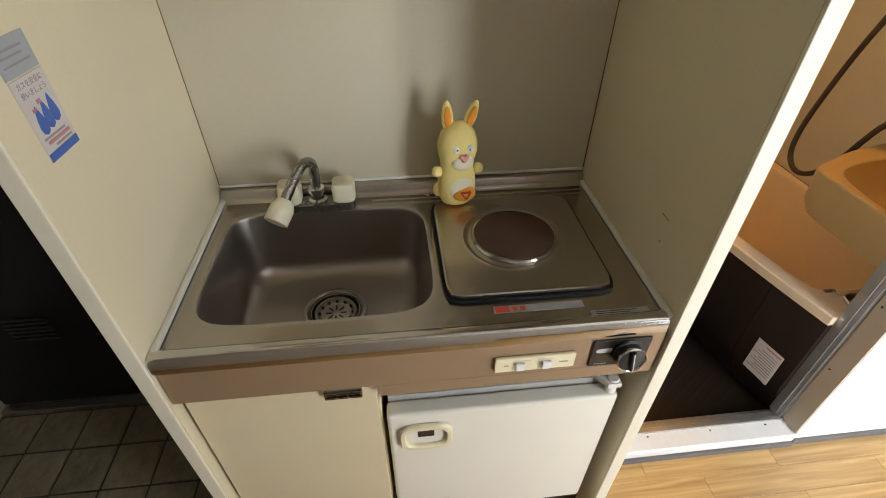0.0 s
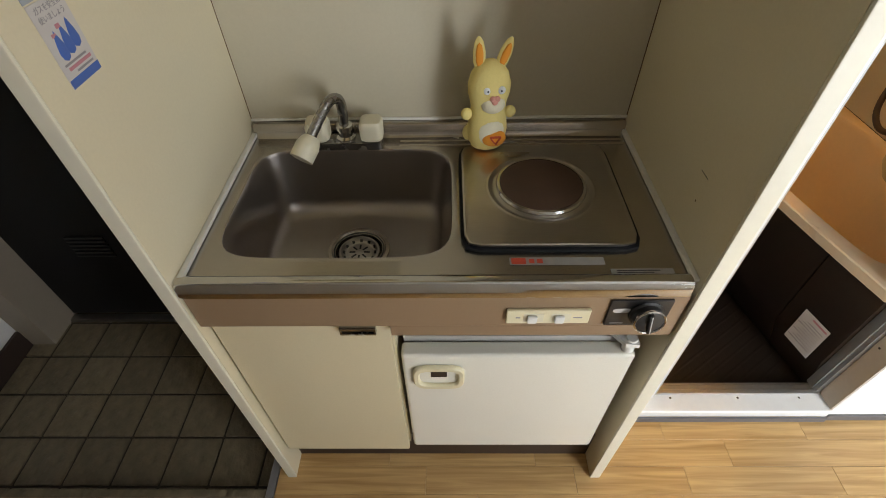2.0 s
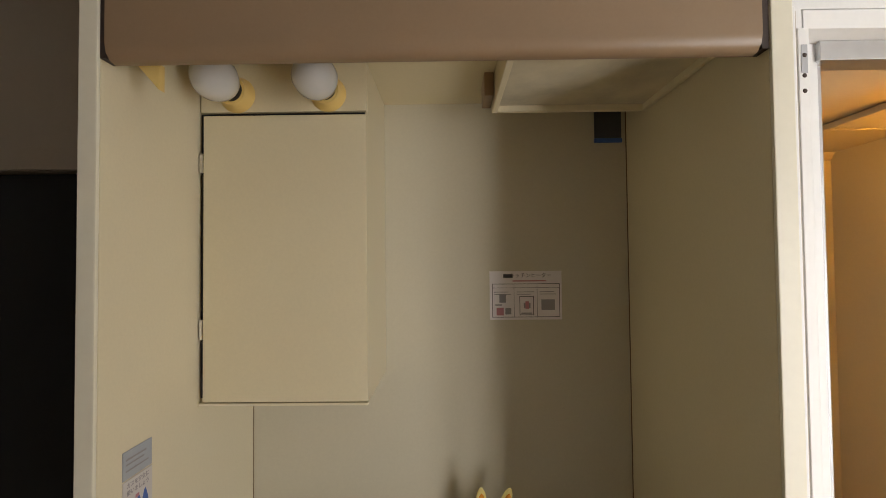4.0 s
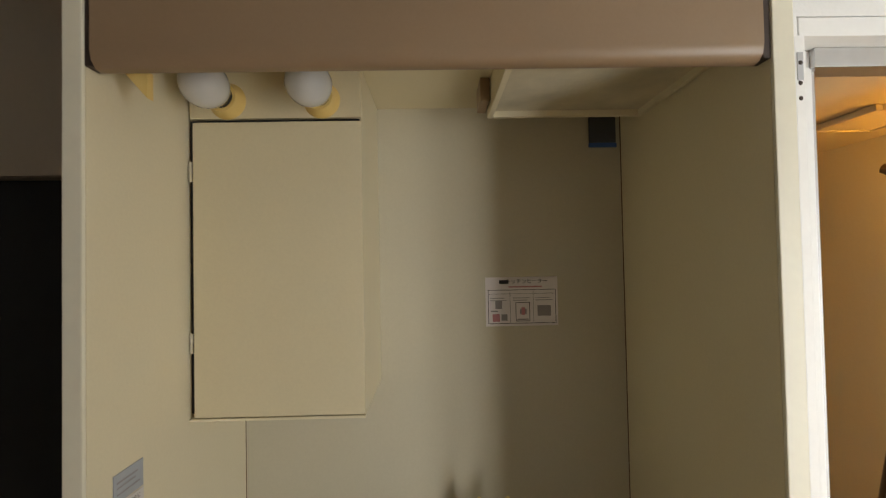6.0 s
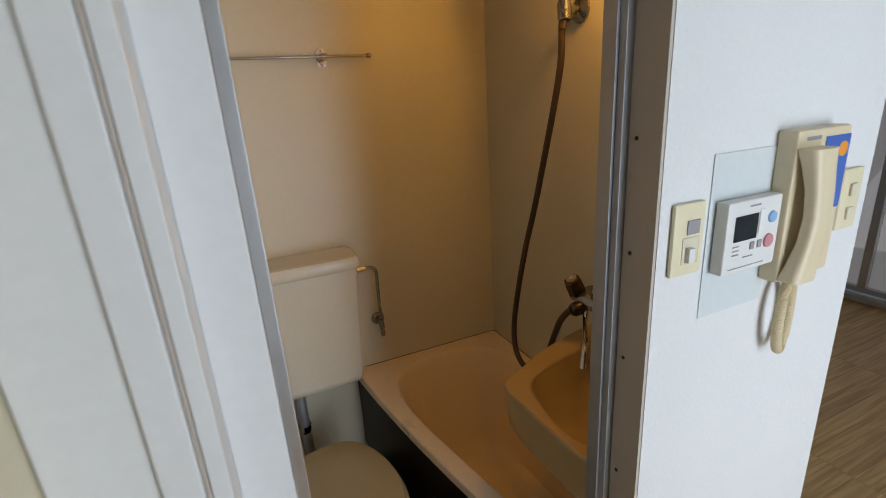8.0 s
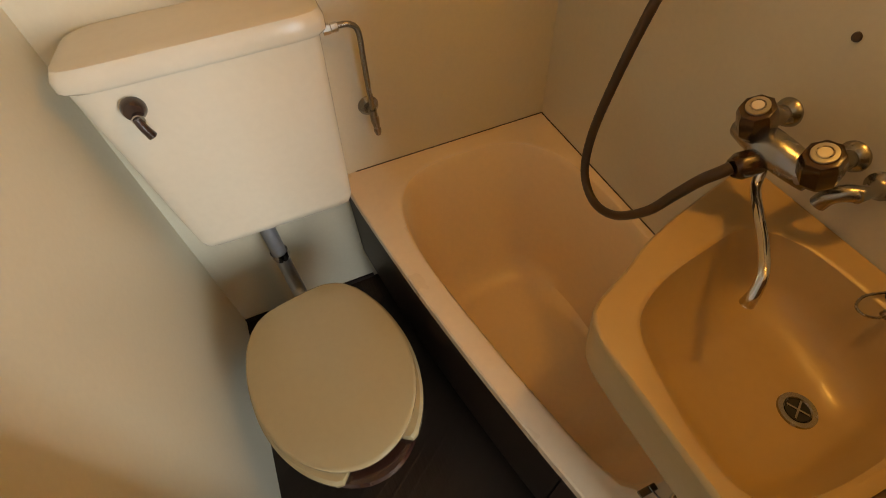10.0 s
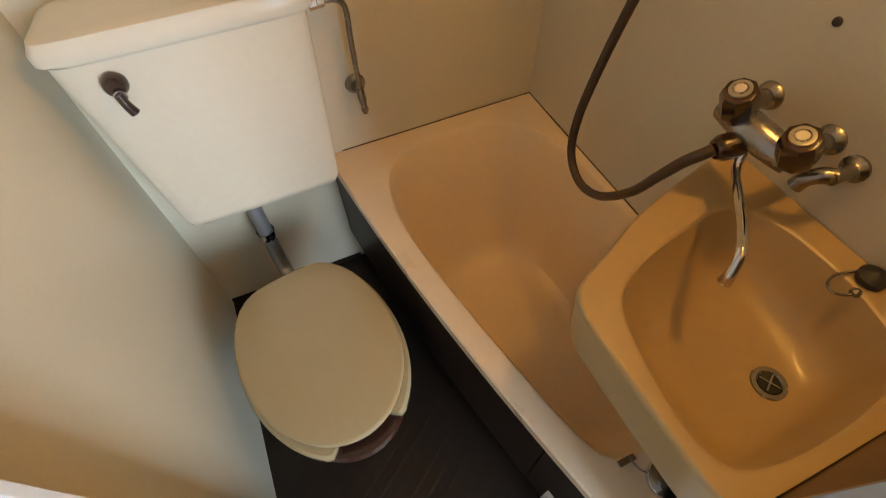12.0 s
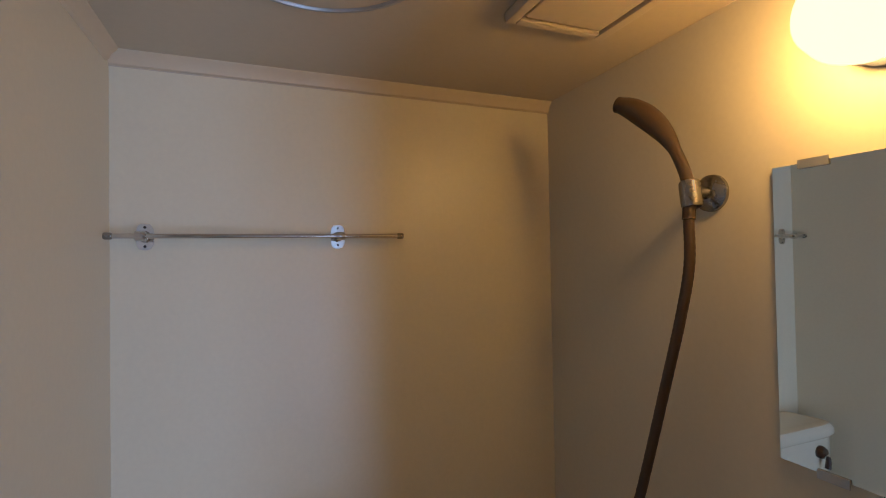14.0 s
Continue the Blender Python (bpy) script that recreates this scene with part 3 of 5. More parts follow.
# ---- tap ----
tap = thing("kitchen_tap", "two-handle chrome sink tap with ivory grips", "tap")
part("base", loft([se(0.235, 0.432, zt, 0.085, 0.024, 8, 40), se(0.235, 0.432, zt + 0.016, 0.083, 0.022, 8, 40), se(0.235, 0.432, zt + 0.019, 0.079, 0.018, 6, 40)]), DULL_CHROME, tap, "dull chrome base block")
for x in (0.175, 0.298):
    h = part("handle", loft([se(x, 0.430, zt + 0.020, 0.020, 0.020, 4, 32), se(x, 0.430, zt + 0.026, 0.0255, 0.0245, 5, 32), se(x, 0.430, zt + 0.055, 0.0265, 0.0255, 5, 32), se(x, 0.430, zt + 0.068, 0.0235, 0.0225, 4, 32), se(x, 0.430, zt + 0.071, 0.015, 0.015, 3, 32)]), AGED_PLASTIC, tap, "squarish ivory tap handle")
    part("collar", lathe([(0.015, 0.016), (0.015, 0.0205)], Matrix.Translation((x, 0.430, zt)), 20), CHROME, h)
part("column", lathe([(0.022, 0.018), (0.022, 0.024), (0.016, 0.028), (0.015, 0.042), (0.019, 0.044), (0.019, 0.054), (0.013, 0.058)], Matrix.Translation((0.236, 0.432, zt)), 24), CHROME, tap)
part("spout", tube([(0.236, 0.432, zt + 0.055), (0.238, 0.431, zt + 0.100), (0.234, 0.425, zt + 0.121), (0.222, 0.409, zt + 0.126), (0.207, 0.386, zt + 0.112), (0.182, 0.342, zt + 0.076)], 0.0112), DULL_CHROME, tap)
part("spout_grip", tube([(0.184, 0.346, zt + 0.075), (0.180, 0.338, zt + 0.069), (0.171, 0.322, zt + 0.057), (0.163, 0.308, zt + 0.046)], lambda u: 0.0165 + 0.009 * min(1, u * 2), 18), AGED_PLASTIC, tap, "ivory plastic spout end")

# ---- plush toy, one mesh ----
def ball(cx, cy, cz, rx, ry, rz, index, bm, n=18):
    part_bm = bmesh.new()
    bmesh.ops.create_uvsphere(part_bm, u_segments=n, v_segments=n // 2 + 2, radius=1)
    for v in part_bm.verts:
        v.co = Vector((cx + rx * v.co.x, cy + ry * v.co.y, cz + rz * v.co.z))
    for f in part_bm.faces:
        f.material_index = index
    return merge(bm, part_bm)


TX, TY, TZ = 0.560, 0.406, zt + 0.014
bm = lathe([(0.020, 0.0), (0.034, 0.004), (0.041, 0.02), (0.044, 0.045), (0.041, 0.075), (0.037, 0.10), (0.039, 0.115), (0.044, 0.135), (0.0445, 0.155), (0.038, 0.178), (0.026, 0.195), (0.010, 0.204), (0.0, 0.205)], pose(0, 0, 0), 32, True, False)
bm = moved(bm, Matrix.Diagonal((1.10, 0.86, 1, 1)))
for sx, lean in ((-1, -3), (1, 21)):
    ear = lathe([(0.008, 0), (0.0135, 0.016), (0.0140, 0.036), (0.010, 0.056), (0.004, 0.066), (0.0, 0.068)], pose(sx * 0.022 - 0.002, 0.002, 0.184, 0, lean, 0) @ Matrix.Diagonal((1, 0.55, 1, 1)), 16, True, False)
    bm = merge(bm, ear)
    inner = lathe([(0.004, 0.006), (0.0082, 0.020), (0.0086, 0.036), (0.0055, 0.052), (0.0, 0.058)], pose(sx * 0.022 - 0.002, -0.0048, 0.184, 0, lean, 0) @ Matrix.Diagonal((1, 0.42, 1, 1)), 14, True, False)
    for f in inner.faces:
        f.material_index = 2
    bm = merge(bm, inner)
    bm = ball(sx * 0.051, -0.008, 0.088, 0.014, 0.011, 0.014, 0, bm, 14)
    bm = ball(sx * 0.016 + 0.006, -0.0345, 0.152, 0.0088, 0.005, 0.0088, 3, bm, 14)
    bm = ball(sx * 0.015 + 0.006, -0.0397, 0.1525, 0.0022, 0.0016, 0.0022, 4, bm, 10)
bm = ball(0.006, -0.027, 0.117, 0.028, 0.016, 0.021, 1, bm)
bm = ball(0.003, -0.016, 0.048, 0.036, 0.026, 0.044, 1, bm)
bm = ball(0.002, -0.041, 0.136, 0.0072, 0.006, 0.0062, 5, bm, 12)
bm = ball(0.012, -0.041, 0.136, 0.0072, 0.006, 0.0062, 5, bm, 12)
bm = ball(0.007, -0.0415, 0.131, 0.0080, 0.0058, 0.0088, 5, bm, 12)
bm = ball(0.012, -0.034, 0.037, 0.029, 0.0125, 0.021, 2, bm, 18)
bm = ball(-0.046, 0.010, 0.030, 0.012, 0.014, 0.018, 0, bm, 14)
mark = merge(box(0.000, 0.026, -0.0490, -0.0440, 0.044, 0.0480, 0.001), box(-0.0018, 0.0018, -0.0490, -0.0440, -0.011, 0.011, 0.001, m=pose(0.0195, 0, 0.036, 0, 32, 0)), box(-0.0018, 0.0018, -0.0490, -0.0440, -0.008, 0.008, 0.001, m=pose(0.0075, 0, 0.037, 0, -38, 0)))
for f in mark.faces:
    f.material_index = 6
bm = merge(bm, mark)
toy = solid("plush_toy", moved(bm, pose(TX, TY, TZ, 0, 0, 6) @ Matrix.Diagonal((0.92, 0.92, 0.97, 1))), [YELLOW, CREAM_PLUSH, ORANGE, EYE_WHITE, DARK_INK, PINK, RED], "yellow plush rabbit toy standing behind the hob", "toy")

# ---- under the worktop ----
setting("baseboard_kick", box(0.0, W, 0.055, 0.07, 0.0, 0.15), DARK_BROWN, "dark brown kick board", "baseboard")
cab = thing("sink_cabinet", "cream sink cabinet with one closed door", "cabinet")
parts("side_board", (box(0.002, 0.018, 0.03, 0.45, 0.16, 0.72), box(0.345, 0.361, 0.03, 0.45, 0.16, 0.70)), CREAM, cab)
part("bottom_board", box(0.018, 0.345, 0.03, 0.45, 0.16, 0.176), CREAM, cab)
d = part("door", box(0.010, 0.358, 0.008, 0.027, 0.158, 0.786, 0.003), DOOR_CREAM, cab)
hd = part("handle", merge(box(0.262, 0.332, -0.004, 0.0076, 0.752, 0.757, 0.001), box(0.262, 0.332, -0.004, 0.0076, 0.768, 0.773, 0.001), box(0.262, 0.266, -0.003, 0.0076, 0.757, 0.768), box(0.328, 0.332, -0.003, 0.0076, 0.757, 0.768), box(0.266, 0.328, -0.002, 0.0076, 0.7615, 0.7635)), DULL_CHROME, d, "recessed chrome pull")
part("recess", box(0.267, 0.327, 0.0045, 0.0074, 0.757, 0.768), BLACK, hd)
fr = thing("mini_fridge", "small white built-in refrigerator under the worktop", "refrigerator")
part("body", box(0.372, 0.868, 0.072, 0.455, 0.18, 0.70, 0.006), FRIDGE, fr)
part("door_seal", merge(*[box(0.374, 0.866, 0.0525 + 0.0065 * k, 0.0575 + 0.0065 * k, 0.19, 0.664 + 0.010 * k, 0.0015) for k in range(3)]), SEAL, fr, "grey ribbed door seal")
dd = part("door", box(0.370, 0.869, 0.012, 0.052, 0.172, 0.650, 0.009, 3), FRIDGE, fr)
part("top_hinge", merge(loft([[Vector((x, y, z)) for x, y in ((0.800, 0.10), (0.806, 0.060), (0.838, 0.016), (0.866, 0.014), (0.868, 0.10))] for z in (0.676, 0.688)]), lathe([(0.013, 0.6505), (0.013, 0.688), (0.011, 0.692)], Matrix.Translation((0.853, 0.030, 0)), 20)), WHITE_PLASTIC, fr, "white hinge cover")
part("foot", box(0.84, 0.875, 0.03, 0.05, 0.162, 0.184, 0.002), DULL_ALU, fr)
def oval(cx, cz, hx, hz, y0, y1, p=4, n=40):
    return [[Vector((q.x, y, q.y)) for q in se(cx, cz, 0, hx, hz, p, n)] for y in (y0, y1)]
hx, hz = 0.450, 0.571
part("handle_recess", loft(oval(hx, hz, 0.060, 0.036, 0.0118, 0.0105)), FRIDGE, dd)
part("handle", loft([[Vector((q.x, y, q.y)) for q in se(hx, hz, 0, a, b, 4, 40)] for a, b, y in ((0.057, 0.046, 0.0104), (0.057, 0.046, 0.004), (0.054, 0.043, 0.0005), (0.046, 0.034, 0.0005), (0.043, 0.031, 0.004), (0.043, 0.031, 0.0100))], False, False), IVORY_PLASTIC, dd, "ivory ring handle")
part("badge", box(hx - 0.018, hx + 0.018, 0.0088, 0.0103, hz - 0.004, hz + 0.020, 0.0005), DARK_BROWN, dd, "dark brown badge")

# ---- above the worktop ----
wc = thing("wall_cabinet", "cream wall cabinet with closed door", "wall cabinet")
CY = 0.252
parts("side_board", (box(0.001, 0.016, CY, D - 0.001, 1.393, 2.033), box(0.304, 0.3180, CY, D - 0.001, 1.393, 2.033, 0.001)), DOOR_CREAM, wc)
parts("shelf_board", (box(0.016, 0.304, CY, D - 0.001, 1.393, 1.409), box(0.016, 0.304, CY + 0.012, D - 0.001, 1.93, 1.945)), DOOR_CREAM, wc)
part("door", box(0.012, 0.3185, CY - 0.018, CY - 0.001, 1.396, 1.930, 0.002), DOOR_CREAM, wc)
part("lamp_board", box(0.004, 0.3168, CY - 0.012, CY - 0.0005, 1.938, 2.033, 0.001), DOOR_CREAM, wc, "fixed cream board above the door")
# black strips stand in for the shade in the gaps round the door
part("gap_shade", merge(box(0.001, 0.011, CY - 0.003, CY - 0.0005, 1.40, 1.937), box(0.011, 0.313, CY - 0.003, CY - 0.0005, 1.9305, 1.9375)), BLACK, wc)
part("bottom_edge", box(0.003, 0.318, CY - 0.017, CY - 0.001, 1.389, 1.394, 0.001), CREAM, wc)
for z in (1.510, 1.822):
    part("hinge", box(0.003, 0.011, CY - 0.016, CY - 0.004, z, z + 0.038, 0.002), CHROME, wc, "small chrome hinge")
for x in (0.074, 0.246):
    lp = thing("bulb_lamp", "unlit white globe bulb in amber socket", "lamp", "kitchen bulbs")
    part("socket", lathe([(0.034, 0), (0.032, 0.005), (0.027, 0.014), (0.026, 0.027)], along((x, CY - 0.0125, 1.970), (x - 0.03, -1, 1.970)), 28), AMBER_PLASTIC, lp, "amber plastic socket")
    part("collar", lathe([(0.021, 0.0275), (0.020, 0.035)], along((x, CY - 0.0125, 1.970), (x - 0.03, -1, 1.970)), 24), BLACK, lp)
    part("bulb", lathe([(0.019, 0.0355), (0.023, 0.044), (0.033, 0.059), (0.0385, 0.078), (0.037, 0.097), (0.029, 0.112), (0.014, 0.120), (0.0, 0.122)], along((x, CY - 0.0125, 1.970), (x - 0.03, -1, 1.970)), 32, True, False), OPAL, lp, "white opal bulb")
val = thing("valance", "brown laminate valance across the kitchenette top", "valance")
prof = [(-0.018, 2.040), (-0.018, 1.950), (-0.015, 1.938), (-0.007, 1.930), (0.005, 1.928), (0.013, 1.932), (0.013, 2.040)]
part("board", loft([[Vector((x, y, z)) for y, z in prof] for x in (0.010, W - 0.012)]), BROWN, val)
parts("end_joint", (box(0.0015, 0.009, -0.014, 0.012, 1.931, 2.04), box(W - 0.011, W - 0.0015, -0.014, 0.012, 1.931, 2.04)), DARK_BROWN, val)
part("bracket", loft([[Vector((0.032, y, 1.935)), Vector((0.064, y, 1.935)), Vector((0.064, y, 1.898))] for y in (0.014, 0.028)]), AMBER_PLASTIC, val, "small corner bracket")
hood = thing("range_vent", "cream extractor box with greasy filter", "extractor")
part("body", merge(box(0.566, 0.578, 0.06, 0.375, 1.972, 2.033, 0.002), box(0.888, 0.897, 0.06, 0.375, 1.972, 2.033, 0.002), box(0.578, 0.888, 0.363, 0.375, 1.972, 2.033, 0.002), box(0.578, 0.888, 0.06, 0.072, 1.972, 2.033, 0.002)), CREAM, hood)
part("filter", box(0.578, 0.888, 0.072, 0.363, 1.985, 1.995), FILTER, hood, "greasy beige filter sheet")
part("side_block", box(0.545, 0.5645, 0.30, 0.38, 1.985, 2.033, 0.002), BROWN, hood)
vc = thing("vent_cover", "small dark square vent with blue edge", "vent")
part("cover", box(0.823, 0.887, D - 0.006, D - 0.0005, 1.945, 2.012, 0.001), VENT_GREY, vc)
part("edge", box(0.822, 0.888, D - 0.008, D - 0.0005, 1.934, 1.944, 0.001), BLUE_INK, vc, "blue lower edge")

# papers
po = thing("instruction_sheet", "laminated instruction sheet on kitchen back wall", "notice")
px0, px1, pz0, pz1 = 0.567, 0.739, 1.512, 1.628
part("sheet", box(px0, px1, D - 0.002, D - 0.0012, pz0, pz1, 0.0003), SHEET, po)
fy = D - 0.0021
part("title_words", lettering("キッチンヒーター", 0.0125, pose(0.665, fy - 0.0004, 1.617, 90, 0, 0)), DARK_INK, po, "printed title")
part("title_bar", plates([(0.600, 0.622, 1.612, 1.621)], fy), DARK_INK, po)
part("red_line", plates([(0.622, 0.702, 1.603, 1.606)], fy), PINK_INK, po)
def border(x0, x1, z0, z1, t):
    return [(x0, x1, z0, z0 + t), (x0, x1, z1 - t, z1), (x0, x0 + t, z0, z1), (x1 - t, x1, z0, z1)]
parts("table_line", [plates([q], fy) for q in border(0.573, 0.734, 1.518, 1.598, 0.0012) + [(0.625, 0.6256, 1.52, 1.597), (0.680, 0.6806, 1.52, 1.597), (0.574, 0.733, 1.588, 1.5886)] + border(0.638, 0.672, 1.523, 1.568, 0.0014)], DARK_INK, po)
parts("print_line", [plates([q], fy) for q in [(0.578 + c * 0.054, 0.612 + c * 0.054 + 0.006 * ((r + c) % 2), 1.5775 - r * 0.0055, 1.579 - r * 0.0055) for c in range(3) for r in range(2)] + [(0.579, 0.596, 1.546, 1.549), (0.642, 0.668, 1.526, 1.529), (0.604, 0.618, 1.525, 1.540), (0.690, 0.722, 1.535, 1.560), (0.648, 0.664, 1.540, 1.552), (0.59, 0.606, 1.553, 1.572)]], GREY_INK, po)
parts("pink_mark", [plates([r], fy - 0.0007) for r in ((0.583, 0.600, 1.523, 1.541), (0.652, 0.660, 1.538, 1.556))], PINK_INK, po)
st = thing("gas_safety_sticker", "silver and blue gas safety sticker on panel", "sticker")
def sidemarks(rows, x=0.0016, t=0.0005):
    return merge(*[box(x, x + t, y0, y1, z0, z1) for y0, y1, z0, z1 in rows])
part("upper_label", box(0.0004, 0.0014, 0.038, 0.104, 1.341, 1.382, 0.0002), SLATE_PAPER, st, "slate grey upper label")
part("card", box(0.0004, 0.0014, 0.039, 0.105, 1.241, 1.339, 0.0002), PAPER, st)
part("blue_band", sidemarks([(0.0395, 0.1045, 1.2415, 1.252)], 0.00145), BLUE_INK, st)
drops = []
for dy, dz2 in ((0.058, 1.284), (0.073, 1.287), (0.088, 1.290)):
    drops.append(lathe([(0.0, -0.013), (0.0065, -0.010), (0.0088, -0.003), (0.0068, 0.007), (0.0028, 0.018), (0.0, 0.023)], Matrix.Translation((0.0016, dy, dz2)) @ Matrix.Diagonal((0.12, 1, 1, 1)), 20, False, False))
parts("blue_drop", drops, BLUE_INK, st, "blue flame drop")
for k, words in enumerate(("ガスを安全に", "使いましょう")):
    part("words", lettering(words, 0.0085, pose(0.0015, 0.072, 1.3305 - 0.0105 * k, 90, 0, 90), 0.0003), GREY_INK, st)
part("small_print", sidemarks([(0.046, 0.092, 1.267, 1.2695), (0.062, 0.098, 1.255, 1.2575)], 0.00145), GREY_INK, st)
parts("pink_mark", [sidemarks([r], 0.00145) for r in ((0.050, 0.098, 1.2605, 1.2645), (0.052, 0.060, 1.300, 1.304), (0.066, 0.074, 1.306, 1.311))], PINK_INK, st)
part("label_print", sidemarks([(0.045, 0.09, 1.368, 1.3705), (0.045, 0.085, 1.361, 1.363), (0.045, 0.095, 1.352, 1.354)], 0.00145), GREY_INK, st)
scr = thing("panel_scratch", "short dark scratches on the cream panel", "scratch")
part("mark", box(W - 0.0006, W - 0.0001, 0.103, 0.128, 1.042, 1.0432, m=None), DARK_BROWN, scr)
part("mark", lathe([(0.0022, 0), (0.0, 0.0004)], along((W - 0.0002, 0.108, 0.993), (0, 0.108, 0.993)), 8, True, False), SEAM, scr)


# ---- bath cell ----
BZ = 0.01
bath_floor = setting("floor_bath", box(BL - 0.03, BR + 0.03, BF + 0.02, BB + 0.03, -0.06, BZ), PAN, "dark brown bath floor pan", "floor")
RIB = Vector((0.828, 0.561, 0))
for k in range(-30, 30):
    at, lo, hi = Vector((1.30, 0.80, 0)) + Vector((0.561, -0.828, 0)) * 0.037 * k, -9.0, 9.0
    for axis, a, b in ((0, BL + 0.004, 1.66), (1, BF + 0.035, BB - 0.012)):
        ends = sorted(((a - at[axis]) / RIB[axis], (b - at[axis]) / RIB[axis]))
        lo, hi = max(lo, ends[0]), min(hi, ends[1])
    if hi - lo > 0.03:
        part("rib", loft([[at + RIB * u + Vector((0.561, -0.828, 0)) * w + Vector((0, 0, BZ + h)) for w, h in ((-0.005, 0.0002), (-0.0025, 0.0009), (0.0025, 0.0009), (0.005, 0.0002))] for u in (lo, hi)]), PAN, bath_floor)
setting("wall_bath_left", box(BL - 0.03, BL, BF + 0.004, BB + 0.03, BZ, ZC + 0.03), BATH_WALL, "ivory bath wall panel", "wall")
setting("wall_bath_back", box(BL, BR, BB, BB + 0.03, BZ, ZC + 0.03), BATH_WALL, "ivory bath wall panel behind the tank", "wall")
setting("wall_bath_right", box(BR, BR + 0.03, BF + 0.004, BB + 0.03, BZ, ZC + 0.03), BATH_WALL, "ivory bath wall panel with mirror", "wall")
setting("wall_bath_inner_front", merge(box(1.715, BR, BF, BF + 0.015, 1.101, ZC + 0.03), box(BL, 1.08, BF, BF + 0.015, BZ, ZC + 0.03), box(1.08, 1.715, BF, BF + 0.015, 2.03, ZC + 0.03)), BATH_WALL, "ivory panel round the bath door", "wall")
setting("wall_bath_lower_front", box(1.715, BR, BF, BF + 0.0145, BZ, 1.10), BROWN_PANEL, "dark brown panel beside the basin", "wall")
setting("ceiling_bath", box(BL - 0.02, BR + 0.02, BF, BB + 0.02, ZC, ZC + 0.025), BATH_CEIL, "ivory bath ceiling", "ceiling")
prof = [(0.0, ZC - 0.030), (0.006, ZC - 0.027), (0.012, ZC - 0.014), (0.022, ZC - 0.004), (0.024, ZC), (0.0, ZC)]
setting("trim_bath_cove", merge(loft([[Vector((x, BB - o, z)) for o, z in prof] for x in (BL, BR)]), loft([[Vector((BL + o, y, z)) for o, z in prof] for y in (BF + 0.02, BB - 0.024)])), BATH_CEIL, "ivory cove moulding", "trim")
setting("trim_cove_joint", box(BL, BR, BB - 0.0015, BB, ZC - 0.032, ZC - 0.0308), TAUPE, "fine joint below the cove", "trim")
setting("trim_bath_line", merge(box(1.50, BR, BB - 0.004, BB, 0.520, 0.5208), box(BR - 0.004, BR, 0.72, BB, 0.520, 0.5207)), HOSE, "dark joint lines", "trim")
setting("trim_pan_upstand", box(BL, 1.47, BB - 0.006, BB - 0.001, BZ, 0.03, 0.002), APRON, "dark upstand of the floor pan", "trim")

# door frame and folded door
frm = tagged(new("door_frame_bath"), "white and aluminium bath door frame", "door frame", "", "structure")
part("left_post", merge(box(1.0605, 1.080, 0.150, 0.235, 0.06, 2.04, 0.003), box(1.080, 1.141, 0.212, 0.235, 0.06, 2.04, 0.002)), WHITE_TRIM, frm)
part("latch_plate", box(1.0640, 1.0745, 0.1485, 0.1497, 1.962, 2.010, 0.0005), DULL_ALU, frm, "small steel latch plate")
for z in (1.992, 1.958, 1.932):
    part("screw", lathe([(0.004, 0), (0.003, 0.0012), (0, 0.0016)], along((1.0693, 0.1497 if z < 1.96 else 0.1484, z), (1.0693, 0, z)), 10, True, False), DARK_BROWN, frm)
part("left_return", box(1.0555, 1.060, 0.1525, 0.1565, 0.0, 2.07, 0.001), TAUPE, frm)
part("left_track", box(1.1415, 1.158, 0.226, 0.245, 0.06, 2.04, 0.002), ALUMINIUM, frm, "aluminium edge profile")
part("right_return", box(1.696, 1.7025, 0.1705, 0.232, 0.06, 2.04, 0.001), TAUPE, frm, "taupe painted return")
part("right_post", merge(box(1.682, 1.712, 0.2325, 0.262, 0.06, 2.04, 0.002), box(1.676, 1.6815, 0.246, 0.275, 0.06, 2.04, 0.001)), DULL_ALU, frm, "grey aluminium post")
part("head", box(1.076, 1.705, 0.158, 0.235, 2.041, 2.074, 0.002), WHITE_TRIM, frm)
part("head_track", box(1.137, 1.681, 0.20, 0.25, 2.005, 2.0405, 0.002), ALUMINIUM, frm)
for z in (0.35, 0.62, 0.86, 1.10, 1.29, 1.47, 1.66, 1.86):
    part("screw", lathe([(0.0035, 0), (0.003, 0.0015), (0, 0.002)], along((1.6955, 0.216, z), (1.0, 0.216, z)), 10, True, False), DARK_BROWN, frm)
part("sill", loft([[Vector((x, y, z)) for y, z in ((0.166, 0.022), (0.166, 0.050), (0.170, 0.055), (0.225, 0.058), (0.225, 0.022))] for x in (1.081, 1.702)]), WHITE_TRIM, frm, "white door sill")
part("sill_rail", merge(box(1.12, 1.70, 0.2255, 0.240, 0.03, 0.064, 0.002), box(1.12, 1.70, 0.244, 0.262, 0.03, 0.056, 0.002), box(1.12, 1.70, 0.266, 0.272, 0.011, 0.050, 0.001)), ALUMINIUM, frm, "aluminium sill rail")
for x in (1.20, 1.42, 1.62):
    part("screw", lathe([(0.004, 0), (0.003, 0.0015), (0, 0.002)], Matrix.Translation((x, 0.213, 0.0578)), 10, True, False), DULL_CHROME, frm)
setting("baseboard_bath", merge(box(1.0605, 1.702, 0.157, 0.1655, 0.0, 0.021), box(1.7045, 2.265, 0.162, 0.1695, 0.0, 0.03, 0.001)), material("grey_skirting", (0.12, 0.115, 0.12), 0.5), "thin grey skirting", "baseboard")
fold = tagged(new("door_2"), "white folding bath door pushed open", "door", "", "structure")
